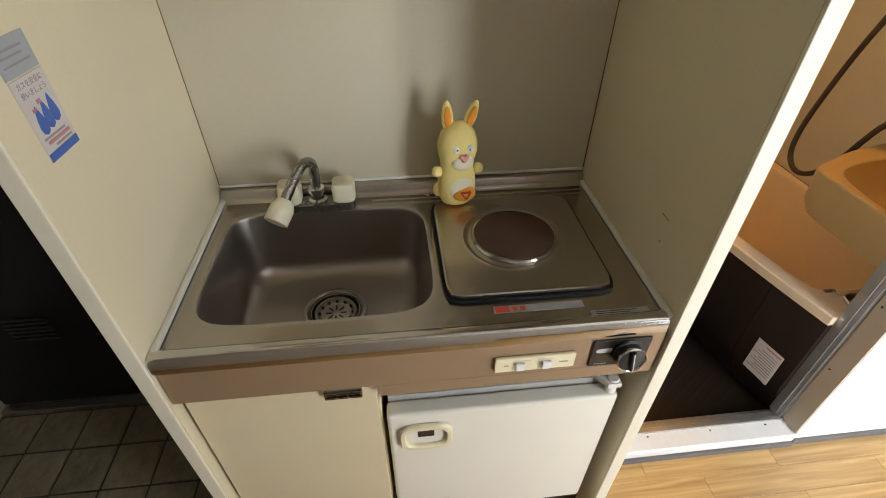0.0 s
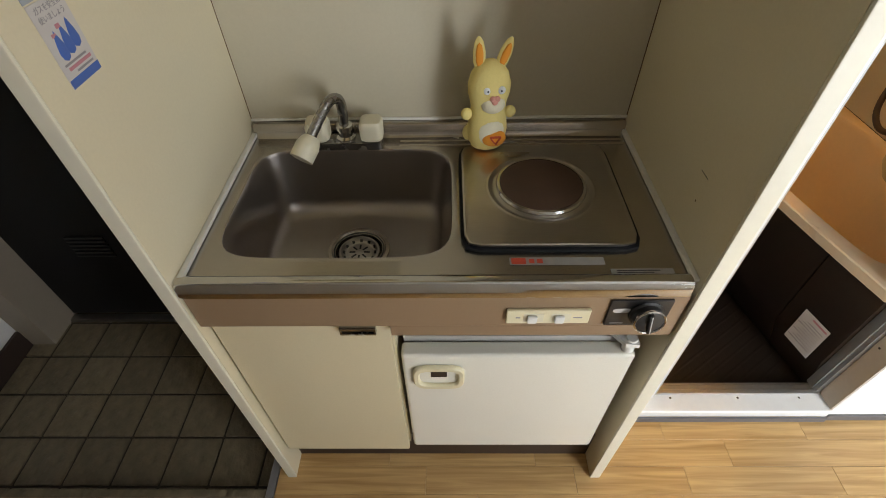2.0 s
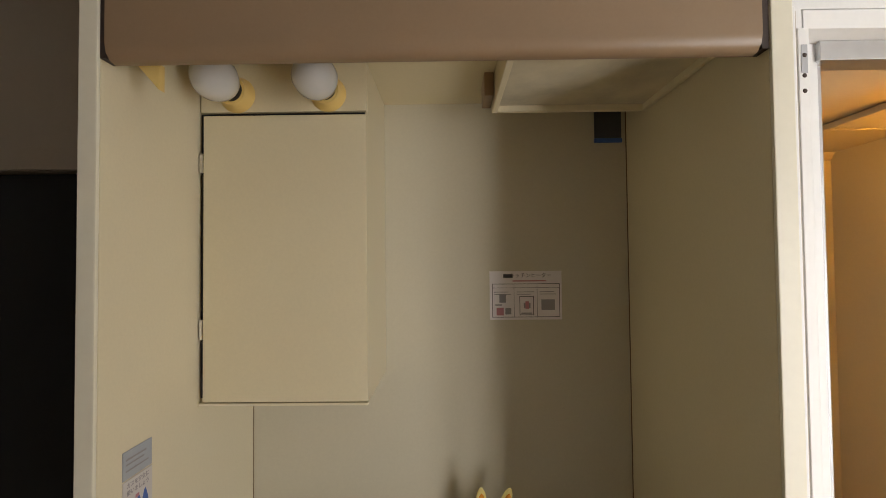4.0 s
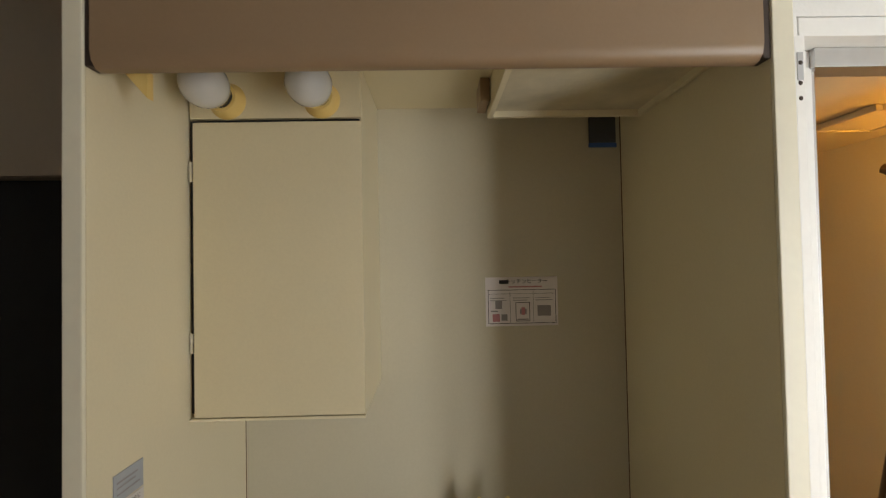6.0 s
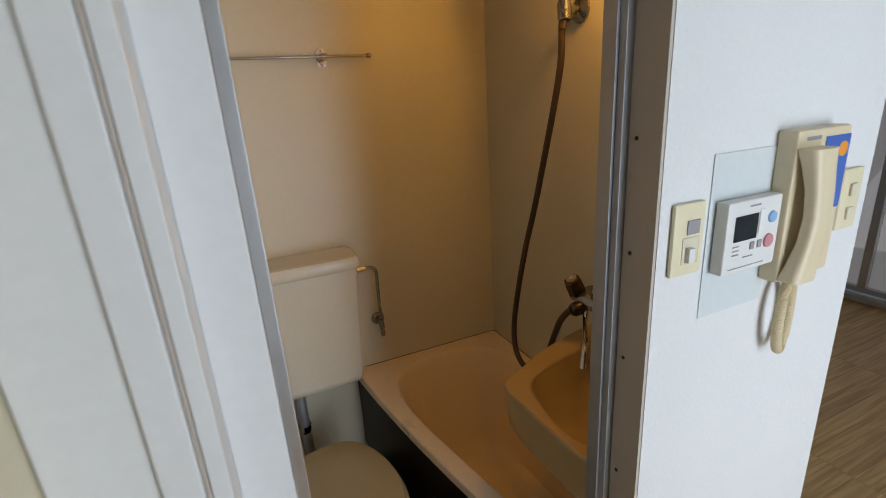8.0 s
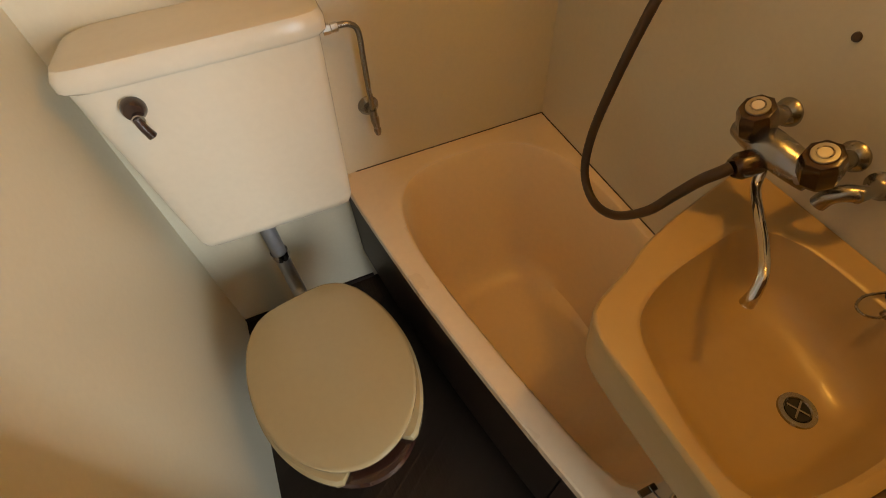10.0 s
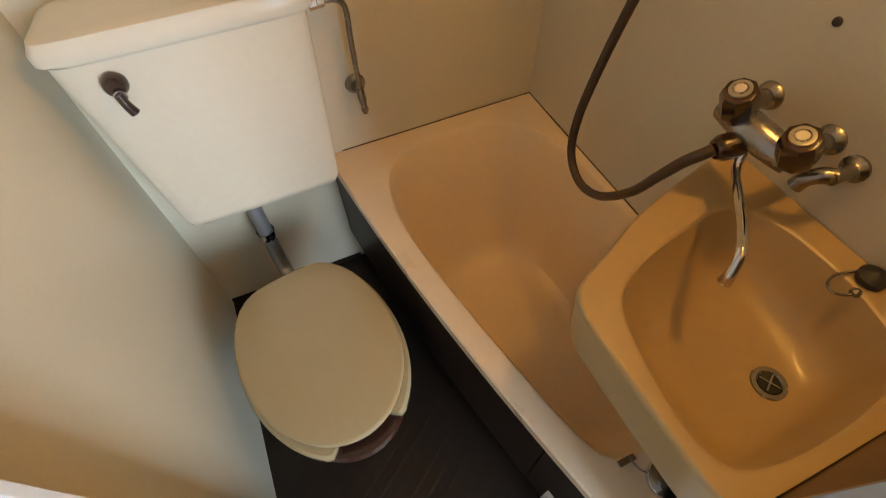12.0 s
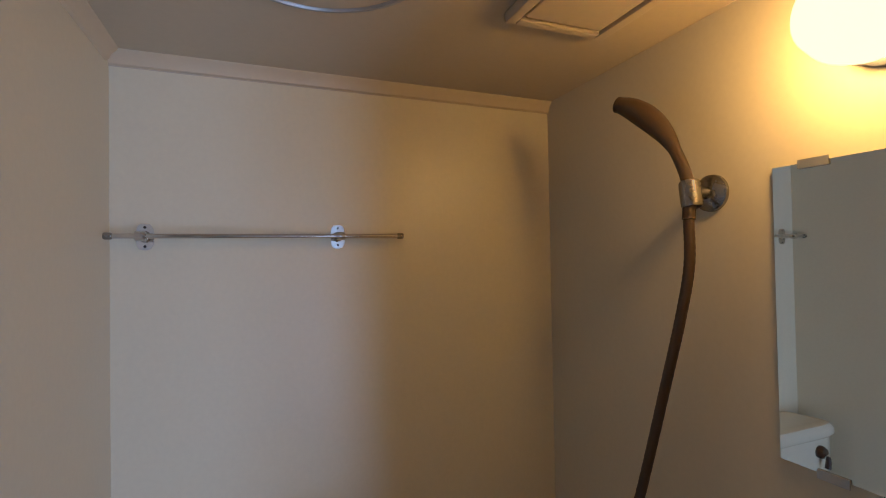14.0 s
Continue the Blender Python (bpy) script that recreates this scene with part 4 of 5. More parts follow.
for x in (1.018, 1.048):
    lf = part("leaf", box(x, x + 0.022, 0.285, 0.540, 0.07, 1.98, 0.004), WHITE_TRIM, fold)
    part("stile", merge(box(x - 0.002, x + 0.024, 0.5405, 0.555, 0.07, 1.98, 0.003)), WHITE_TRIM, lf)

# ---- tub ----
def front_x(y):
    """The slanting, slightly bowed front of the tub."""
    return 1.6650 - (y - BF) * 0.2709 + (y - BF) ** 2 * 0.0747


tub = thing("bathtub", "peach bathtub with dark brown apron", "bathtub")
TY0, TY1, TZR = 0.275, BB - 0.002, 0.520
def tub_ring(left, back, right, near, z, p, n=80):
    y0, y1 = TY0 + near, TY1 - back
    ring = []
    far = p if p is None else min(p, 3.1)
    for q, e in zip(se(0, 0, 0, 1, 1, p, n), se(0, 0, 0, 1, 1, far, n)):
        q = e if q.y > 0 else q
        y = (y0 + y1) / 2 + q.y * (y1 - y0) / 2
        xa, xb = front_x(y) + left, BR - 0.002 - right
        ring.append(Vector(((xa + xb) / 2 + q.x * (xb - xa) / 2, y, z)))
    return ring
part("rim", loft([tub_ring(0, 0, 0, 0, TZR - 0.034, None), tub_ring(-0.001, 0, 0, 0, TZR - 0.004, None), tub_ring(0.003, 0, 0, 0.002, TZR, None), tub_ring(0.050, 0.050, 0.014, 0.096, TZR, 15.0), tub_ring(0.058, 0.058, 0.020, 0.104, TZR - 0.004, 13.0)], False, False), RIM, tub, "rounded rim, daylight paleness in its colour")
part("basin", loft([tub_ring(0.058, 0.058, 0.020, 0.104, TZR - 0.004, 13.0), tub_ring(0.066, 0.068, 0.028, 0.112, TZR - 0.02, 11.0), tub_ring(0.080, 0.12, 0.052, 0.14, TZR - 0.2, 7.0), tub_ring(0.095, 0.20, 0.080, 0.17, TZR - 0.36, 3.6), tub_ring(0.110, 0.25, 0.10, 0.20, TZR - 0.405, 3.1), tub_ring(0.15, 0.31, 0.14, 0.24, TZR - 0.422, 3.0)], False, True), TUB, tub)
def apron(y0, y1):
    rings = []
    for k in range(9):
        y = y0 + (y1 - y0) * k / 8
        x = front_x(y) - 0.005
        rings.append([Vector((x + 0.010, y, TZR - 0.035)), Vector((x + 0.010, y, 0.17)), Vector((x + 0.022, y, 0.12)), Vector((x + 0.055, y, BZ)), Vector((x + 0.062, y, BZ)), Vector((x + 0.034, y, 0.12)), Vector((x + 0.034, y, TZR - 0.035))])
    return loft(rings)
part("apron_panel", apron(0.276, 0.458), APRON, tub, "dark brown apron panel")
part("apron_panel", apron(0.462, TY1), APRON, tub, "dark brown apron panel")
part("drain_plug", lathe([(0.035, 0), (0.033, 0.010), (0.02, 0.016), (0.0, 0.017)], Matrix.Translation((1.775, 0.322, TZR)), 24, True, False), DULL_CHROME, tub, "dull chrome plug on the rim")
part("plug_ring", lathe([(0.037, 0.0), (0.037, 0.006), (0.034, 0.010)], Matrix.Translation((1.775, 0.322, TZR)), 28, False, False), CHROME, tub)
part("plug_cord", tube([(1.755, 0.34, TZR + 0.006), (1.742, 0.355, TZR + 0.004), (1.736, 0.372, TZR + 0.006), (1.735, 0.382, TZR + 0.006)], 0.0018, 8), DULL_CHROME, tub)
part("overflow_clip", box(1.712, 1.748, 0.372, 0.384, TZR - 0.010, TZR + 0.004, 0.002), DULL_CHROME, tub)
lb = thing("care_label", "white printed care label on the tub apron", "label")
m = Matrix.Translation((front_x(0.358) + 0.0015, 0.358, 0.212)) @ Matrix.Rotation(math.atan(0.24), 4, "Z")
part("sheet", box(-0.0012, -0.0004, -0.049, 0.049, -0.072, 0.072, m=m), PAPER, lb)
part("red_bar", box(-0.0018, -0.0013, -0.043, 0.012, 0.056, 0.063, m=m), PINK_INK, lb)
part("print_lines", merge(*[box(-0.0018, -0.0013, -0.040, 0.02 + 0.012 * (k % 3), 0.038 - k * 0.011, 0.041 - k * 0.011, m=m) for k in range(9)]), GREY_INK, lb)

# ---- toilet ----
tk = thing("toilet_tank", "ivory ceramic toilet tank on the back wall", "toilet tank")
def tank_ring(x0, x1, y0, y1, z, p=9):
    """Narrower towards the wall on one side."""
    ring = se((x0 + x1) / 2, (y0 + y1) / 2, z, (x1 - x0) / 2, (y1 - y0) / 2, p, 64)
    for q in ring:
        if q.x < (x0 + x1) / 2:
            q.x += 0.022 * (q.y - y0) / (y1 - y0) * ((x0 + x1) / 2 - q.x) / ((x1 - x0) / 2)
    return ring
part("body", loft([tank_ring(1.095, 1.440, 1.250, 1.372, 0.545), tank_ring(1.080, 1.455, 1.235, 1.378, 0.556), tank_ring(1.075, 1.461, 1.228, 1.378, 0.58), tank_ring(1.040, 1.486, 1.236, 1.378, 0.995)]), TANK, tk)
part("lid", loft([tank_ring(1.044, 1.494, 1.232, 1.379, 0.9955), tank_ring(1.030, 1.500, 1.226, 1.379, 1.004), tank_ring(1.030, 1.500, 1.226, 1.379, 1.026), tank_ring(1.038, 1.494, 1.234, 1.379, 1.040), tank_ring(1.062, 1.475, 1.255, 1.379, 1.045, 7)]), TANK, tk)
lev = part("lever_hub", lathe([(0.021, 0), (0.022, 0.006), (0.020, 0.014), (0.016, 0.020), (0.0, 0.021)], along((1.128, 1.2345, 0.954), (1.128, 0.5, 0.954)), 28, True, False), KNOB, tk, "round brown flush hub")
part("lever", tube([(1.128, 1.208, 0.946), (1.131, 1.205, 0.928), (1.136, 1.205, 0.908)], lambda u: 0.0075 + 0.002 * u, 12), KNOB, lev, "brown flush lever")
part("lever_ring", lathe([(0.011, 0.0), (0.011, 0.003), (0.008, 0.0035)], along((1.130, 1.2105, 0.942), (1.130, 0.5, 0.942)), 20), CHROME, lev)
sp = thing("tank_supply_pipe", "chrome supply pipe with stop valve", "water pipe")
part("pipe", tube([(1.500, 1.335, 0.955), (1.535, 1.335, 0.957), (1.562, 1.335, 0.952), (1.575, 1.335, 0.930), (1.574, 1.335, 0.860), (1.573, 1.335, 0.715)], 0.0065, 12), DULL_CHROME, sp)
part("nut", merge(lathe([(0.011, 0), (0.011, 0.016)], along((1.501, 1.335, 0.955), (1.6, 1.335, 0.957)), 6), lathe([(0.010, 0.018), (0.010, 0.032)], along((1.501, 1.335, 0.955), (1.6, 1.335, 0.957)), 6)), CHROME, sp)
part("valve", merge(lathe([(0.010, 0), (0.011, 0.03), (0.008, 0.05), (0.010, 0.06), (0.007, 0.072)], along((1.573, 1.335, 0.735), (1.578, 1.325, 0.60)), 18), lathe([(0.009, 0), (0.009, 0.045)], along((1.573, BB, 0.72), (1.573, 1.2, 0.72)), 16)), DULL_CHROME, sp)
part("flange", lathe([(0.027, 0), (0.026, 0.004), (0.016, 0.012)], along((1.573, BB - 0.0005, 0.72), (1.573, 1.2, 0.72)), 28), DULL_CHROME, sp)
fp = thing("flush_pipe", "chrome flush pipe below the tank", "water pipe")
part("pipe", tube([(1.222, 1.300, 0.546), (1.222, 1.298, 0.45), (1.222, 1.290, 0.33), (1.226, 1.262, 0.25), (1.236, 1.20, 0.235)], 0.021, 20), DULL_ALU, fp)
part("coupling", lathe([(0.025, 0), (0.025, 0.02), (0.022, 0.03)], along((1.222, 1.296, 0.40), (1.222, 1.292, 0.30)), 24, False, False), CHROME, fp)
wcm = pose(1.268, 0.885, 0.0, 0, 0, 9)
tl = thing("toilet", "brown toilet with closed cream lid", "toilet")
def egg(front, back, half, z, n=56, cx=0.0):
    ring = []
    for i in range(n):
        t = 2 * math.pi * i / n
        c, s = math.cos(t), math.sin(t)
        if s < 0:
            k = (abs(c) ** 2.0 + abs(s) ** 2.0) ** (-1 / 2.0)
            ring.append(Vector((cx + half * c * k, front * s * k, z)))
        else:
            k = (abs(c) ** 4.0 + abs(s) ** 4.0) ** (-1 / 4.0)
            ring.append(Vector((cx + half * c * k * (1 - 0.28 * s * s * k), back * s * k, z)))
    return ring
part("bowl", moved(loft([egg(0.14, 0.26, 0.115, BZ), egg(0.135, 0.25, 0.105, 0.06), egg(0.145, 0.25, 0.110, 0.16), egg(0.19, 0.255, 0.145, 0.27), egg(0.255, 0.26, 0.176, 0.335), egg(0.268, 0.26, 0.180, 0.355), egg(0.262, 0.25, 0.174, 0.364)]), wcm), BROWN_CERAMIC, tl, "glossy dark brown bowl")
def seat_sections():
    """An open-front seat: sections round the rim, leaving a gap at the front."""
    outer, inner, n = egg(0.268, 0.236, 0.192, 0.0, 96), egg(0.165, 0.15, 0.115, 0.0, 96), 96
    rings = []
    first, last = n * 3 // 4 + 6, n * 7 // 4 - 6
    for i in range(first, last + 1):
        a, b = outer[i % n], inner[i % n]
        tip = min(1.0, (min(i - first, last - i) + 0.25) / 2.2)
        w = math.sqrt(1 - (1 - tip) ** 2)
        rings.append([Vector((a.x + (b.x - a.x) * (0.5 + (u - 0.5) * w), a.y + (b.y - a.y) * (0.5 + (u - 0.5) * w), 0.380 + (z - 0.380) * (0.4 + 0.6 * w))) for u, z in ((0.0, 0.372), (0.0, 0.387), (0.08, 0.394), (0.9, 0.394), (1.0, 0.386), (1.0, 0.372), (0.9, 0.366), (0.08, 0.366))])
    return rings
part("seat_ring", moved(loft(seat_sections()), wcm), SEAT, tl, "open-front cream seat ring")
part("lid", moved(loft([egg(0.230, 0.232, 0.178, 0.3955), egg(0.239, 0.236, 0.184, 0.399), egg(0.239, 0.236, 0.184, 0.408), egg(0.231, 0.230, 0.177, 0.414), egg(0.16, 0.17, 0.12, 0.4185), egg(0.05, 0.05, 0.04, 0.420)]), wcm), SEAT, tl, "closed cream lid")
for x in (-0.09, 0.09):
    part("hinge", moved(lathe([(0.012, 0.366), (0.012, 0.395), (0.009, 0.400)], Matrix.Translation((x, 0.222, 0)), 16), wcm), SEAT, tl)

# ---- washbasin ----
wb = thing("washbasin", "peach moulded washbasin over the tub end", "washbasin")
ZB = 0.84
def basin_ring(pts, z, n=72):
    """A ring through a few corner points, rounded, as many points in every ring."""
    path = smooth_path(pts + pts[:1], 24)[:-1]
    length = [0.0]
    loop = path + path[:1]
    for a, b in zip(loop, loop[1:]):
        length.append(length[-1] + (b - a).length)
    ring, j = [], 0
    for i in range(n):
        want = length[-1] * i / n
        while length[j + 1] < want:
            j += 1
        u = (want - length[j]) / max(1e-9, length[j + 1] - length[j])
        p = loop[j].lerp(loop[j + 1], u)
        ring.append(Vector((p.x, p.y, z)))
    return ring
def basin_outline(grow, back=0.0):
    return [(BR - 0.002, 0.50, 0), (BR - 0.002, 0.69 + grow, 0), (BR - 0.004, 0.724 + grow, 0), (2.06, 0.726 + grow, 0), (1.87, 0.678 + grow, 0), (1.77, 0.634 + grow, 0), (1.696, 0.602 + grow, 0), (1.671 - grow, 0.568 + grow, 0), (1.667 - grow, 0.50, 0), (1.671 - grow, 0.35, 0), (1.674 - grow, 0.300, 0), (1.680 - grow, 0.277, 0), (1.700, 0.270, 0), (1.735, 0.267, 0), (1.90, 0.266, 0), (2.09, 0.266, 0), (BR - 0.002, 0.272, 0), (BR - 0.002, 0.32, 0)]
def bowl_outline(s):
    mx, my = 1.88, 0.425
    pts = [(2.045, 0.43), (2.035, 0.55), (1.985, 0.612), (1.90, 0.607), (1.80, 0.585), (1.735, 0.545), (1.710, 0.47), (1.700, 0.37), (1.722, 0.312), (1.80, 0.293), (1.92, 0.298), (2.01, 0.325)]
    return [(mx + 0.008 + (x - mx) * s * 1.05, my + (y - my) * s * 1.04, 0) for x, y in pts]
def toward_drain(s, z, dx, dy):
    return [Vector((p.x + dx, p.y + dy, z)) for p in basin_ring(bowl_outline(s), z)]
def basin_under(s, z):
    """The shell below the rim, drawn in towards the wall corner."""
    return [Vector((BR - 0.002 - (BR - 0.002 - p.x) * s, 0.266 + (p.y - 0.266) * s, z)) for p in basin_ring(basin_outline(-0.002), z)]
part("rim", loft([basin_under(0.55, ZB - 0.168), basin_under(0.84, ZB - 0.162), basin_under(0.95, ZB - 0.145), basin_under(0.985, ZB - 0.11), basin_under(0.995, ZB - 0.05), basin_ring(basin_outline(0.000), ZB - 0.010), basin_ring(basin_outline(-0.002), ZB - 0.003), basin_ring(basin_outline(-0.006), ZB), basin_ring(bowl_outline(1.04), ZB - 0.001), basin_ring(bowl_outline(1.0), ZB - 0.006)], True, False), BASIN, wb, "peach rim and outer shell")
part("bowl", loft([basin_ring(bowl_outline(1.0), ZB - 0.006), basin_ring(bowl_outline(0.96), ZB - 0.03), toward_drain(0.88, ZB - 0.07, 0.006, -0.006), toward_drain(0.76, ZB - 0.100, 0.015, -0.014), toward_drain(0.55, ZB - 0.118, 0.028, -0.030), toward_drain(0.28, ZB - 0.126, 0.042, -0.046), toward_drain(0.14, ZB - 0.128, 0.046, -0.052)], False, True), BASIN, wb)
dn = part("drain", lathe([(0.028, 0.0), (0.027, 0.004), (0.020, 0.004), (0.017, 0.0005), (0.0, 0.0002)], Matrix.Translation((1.927, 0.373, ZB - 0.1275)), 32, False, False), DULL_CHROME, wb, "worn chrome drain ring")
part("drain_hole", lathe([(0.0175, 0.0025), (0.0, 0.0026)], Matrix.Translation((1.927, 0.373, ZB - 0.1275)), 24, False, False), BLACK, dn)
part("drain_cross", merge(box(-0.016, 0.016, -0.0015, 0.0015, 0.0028, 0.005, m=Matrix.Translation((1.927, 0.373, ZB - 0.1275)) @ Matrix.Rotation(0.5, 4, "Z")), box(-0.0015, 0.0015, -0.016, 0.016, 0.0028, 0.0049, m=Matrix.Translation((1.927, 0.373, ZB - 0.1275)) @ Matrix.Rotation(0.5, 4, "Z"))), DULL_CHROME, dn)
part("plug", lathe([(0.020, 0), (0.021, 0.010), (0.015, 0.016), (0.006, 0.018), (0.0, 0.022)], Matrix.Translation((2.085, 0.425, ZB + 0.001)), 24, True, False), RUBBER, wb, "black rubber plug")
part("plug_chain", tube([(2.075, 0.443, ZB + 0.006), (2.045, 0.452, ZB + 0.003), (2.022, 0.446, ZB + 0.002), (2.018, 0.432, ZB + 0.002), (2.030, 0.420, ZB + 0.003), (2.042, 0.419, ZB + 0.004)], 0.0016, 8, ribs=0.5), DULL_CHROME, wb, "thin bead chain")
part("chain_stud", lathe([(0.008, 0), (0.007, 0.006), (0.003, 0.009), (0, 0.01)], Matrix.Translation((2.046, 0.418, ZB)), 16, True, False), DULL_CHROME, wb)

# ---- mixer tap and shower ----
mx = thing("mixer_tap", "chrome wall mixer with brown octagonal knobs", "tap")
ZF = 0.957
for y in (0.722, 0.606):
    part("wall_elbow", merge(lathe([(0.024, 0), (0.022, 0.006), (0.015, 0.012), (0.015, 0.073)], along((BR - 0.0005, y, ZF), (1.0, y, ZF)), 24), lathe([(0.017, 0), (0.019, 0.01), (0.017, 0.028)], along((BR - 0.070, y, ZF), (1.0, y, ZF)), 6)), DULL_CHROME, mx)
part("body", tube([(2.022, 0.730, ZF), (2.018, 0.700, ZF + 0.003), (2.012, 0.664, ZF + 0.006), (2.016, 0.628, ZF + 0.003), (2.020, 0.595, ZF)], lambda u: 0.020 + 0.006 * math.sin(math.pi * u), 20), DULL_CHROME, mx)
for y, ink in ((0.697, PAPER), (0.588, AGED_PLASTIC)):
    m = along((2.010, y, ZF + 0.010), (1.978, y + 0.004, ZF + 0.076))
    kb = part("knob", lathe([(0.018, 0.0), (0.024, 0.008), (0.0265, 0.018), (0.0265, 0.050), (0.0235, 0.060), (0.018, 0.062)], m, 8), KNOB, mx, "brown octagonal knob")
    part("cap_ring", lathe([(0.0155, 0.0622), (0.0155, 0.065), (0.0115, 0.0655)], m, 28), ALUMINIUM, kb, "silver cap ring")
    part("cap", lathe([(0.0112, 0.0640), (0.0105, 0.0655)], m, 24), KNOB, kb)
    part("cap_dot", lathe([(0.0082, 0.0656), (0.0076, 0.0664)], m, 20), ink, kb)
part("stub", merge(lathe([(0.021, 0), (0.021, 0.005), (0.016, 0.010), (0.011, 0.016), (0.010, 0.05)], along((BR - 0.0005, 0.553, ZF - 0.012), (1.0, 0.553, ZF - 0.012)), 24), tube([(2.07, 0.553, ZF - 0.012), (2.058, 0.566, ZF - 0.016), (2.050, 0.576, ZF - 0.028), (2.046, 0.580, ZF - 0.046)], 0.0125, 14)), DULL_CHROME, mx, "chrome stub valve")
part("diverter", lathe([(0.018, 0), (0.021, 0.012), (0.021, 0.038), (0.015, 0.048)], along((2.008, 0.664, ZF - 0.012), (1.938, 0.682, ZF - 0.026)), 20), KNOB, mx, "brown hose coupling")
part("spout", tube([(1.998, 0.652, ZF - 0.020), (1.985, 0.640, ZF - 0.040), (1.952, 0.602, ZF - 0.041), (1.915, 0.556, ZF - 0.040), (1.880, 0.520, ZF - 0.042), (1.868, 0.508, ZF - 0.062), (1.863, 0.504, ZF - 0.086)], lambda u: 0.0075 if u < 0.8 else 0.0075 + 0.014 * (u - 0.8), 16), CHROME, mx, "swivelling chrome spout")
sh = thing("shower", "brown hand shower with hose on wall holder", "shower")
part("flange", lathe([(0.036, 0), (0.035, 0.006), (0.024, 0.014), (0.012, 0.018), (0.010, 0.045)], along((BR - 0.0005, 0.836, 1.757), (1.0, 0.836, 1.757)), 32), DULL_CHROME, sh)
part("clamp", merge(lathe([(0.017, -0.025), (0.019, -0.02), (0.019, 0.02), (0.017, 0.025)], along((2.045, 0.828, 1.752), (2.035, 0.800, 1.60)), 20, False, False), lathe([(0.012, 0), (0.011, 0.04)], along((2.085, 0.834, 1.757), (2.045, 0.828, 1.755)), 14)), DULL_CHROME, sh)
part("handpiece", tube([(2.036, 0.826, 1.705), (2.044, 0.830, 1.755), (2.046, 0.842, 1.80), (2.042, 0.868, 1.858), (2.034, 0.898, 1.902), (2.022, 0.938, 1.940), (2.010, 0.972, 1.960)], lambda u: 0.0115 + (0.0125 * math.sin(min(1, max(0, (u - 0.45) / 0.5)) * math.pi * 0.85) if u > 0.45 else 0), 16), HEAD, sh, "brown plastic shower handpiece")
part("hose", tube([(2.036, 0.826, 1.705), (2.030, 0.822, 1.62), (2.027, 0.842, 1.52), (2.026, 0.876, 1.40), (2.020, 0.930, 1.20), (2.006, 0.965, 1.05), (1.988, 0.985, 0.90), (1.972, 0.993, 0.76), (1.964, 0.975, 0.668), (1.960, 0.920, 0.628), (1.958, 0.850, 0.652), (1.952, 0.775, 0.742), (1.946, 0.728, 0.838), (1.944, 0.700, 0.896), (1.952, 0.681, 0.928), (1.962, 0.677, 0.936)], 0.0095, 14, 14, ribs=0.04), HOSE, sh, "long brown shower hose")

# ---- fittings on the bath walls ----
mi = thing("mirror", "frameless worn bathroom mirror with metal clips", "mirror")
part("glass", box(BR - 0.0055, BR - 0.0008, 0.330, 0.718, 1.300, 1.783), MIRROR, mi)
for y, z in ((0.655, 1.783), (0.40, 1.783), (0.640, 1.300), (0.40, 1.300)):
    part("clip", box(BR - 0.009, BR - 0.0058, y - 0.022, y + 0.022, z - 0.009, z + 0.006, 0.001), DULL_ALU, mi)
rl = thing("towel_rail", "thin chrome towel rail on two brackets", "towel rail")
ZR = 1.699
part("rod", tube([(1.008, 1.335, ZR), (1.32, 1.335, ZR), (1.632, 1.335, ZR)], 0.0055, 14, 2), CHROME, rl)
for x in (1.008, 1.632):
    part("end_cap", lathe([(0.006, -0.008), (0.0075, -0.006), (0.0075, 0.006), (0.006, 0.008)], along((x, 1.335, ZR), (x + 1, 1.335, ZR)), 16), DULL_CHROME, rl)
for x in (1.066, 1.482):
    br = part("bracket_plate", loft([[Vector((q.x, y, q.y)) for q in se(x, ZR, 0, 0.017, 0.029, 3, 32)] for y in (BB - 0.0005, BB - 0.004)]), CHROME, rl)
    part("bracket_arm", merge(lathe([(0.013, 0), (0.008, 0.008), (0.008, 0.04)], along((x, BB - 0.0042, ZR), (x, 1.0, ZR)), 18), lathe([(0.010, -0.010), (0.011, 0), (0.010, 0.010)], along((x, 1.335, ZR), (x + 1, 1.335, ZR)), 18)), CHROME, br)
    for s in (-1, 1):
        part("screw", lathe([(0.003, 0), (0.0, 0.0012)], along((x, BB - 0.0042, ZR + s * 0.021), (x, 1.0, ZR + s * 0.021)), 10, True, False), DARK_BROWN, br)
for y, z in ((0.700, 1.092), (0.537, 1.094)):
    solid("wall_plug", lathe([(0.007, 0), (0.006, 0.003), (0.0, 0.004)], along((BR - 0.0005, y, z), (1.0, y, z)), 14, True, False), DARK_BROWN, "small brown screw cap on bath wall", "screw", "wall screws")
gl = thing("wall_lamp", "lit warm globe lamp above the mirror", "lamp")
part("base", lathe([(0.062, 0), (0.062, 0.012), (0.050, 0.020)], along((BR - 0.0005, 0.55, 1.957), (1.0, 0.55, 1.957)), 32), DULL_ALU, gl)
g = part("globe", lathe([(0.046, 0.0), (0.054, 0.010), (0.066, 0.036), (0.070, 0.064), (0.063, 0.098), (0.043, 0.122), (0.017, 0.133), (0.0, 0.135)], along((BR - 0.021, 0.55, 1.957), (1.0, 0.55, 1.957)), 36, True, False), GLOBE, gl, "glowing opal globe")
g.visible_shadow = False
cv = thing("ceiling_fan_grille", "ivory square ceiling fan grille", "ceiling vent")
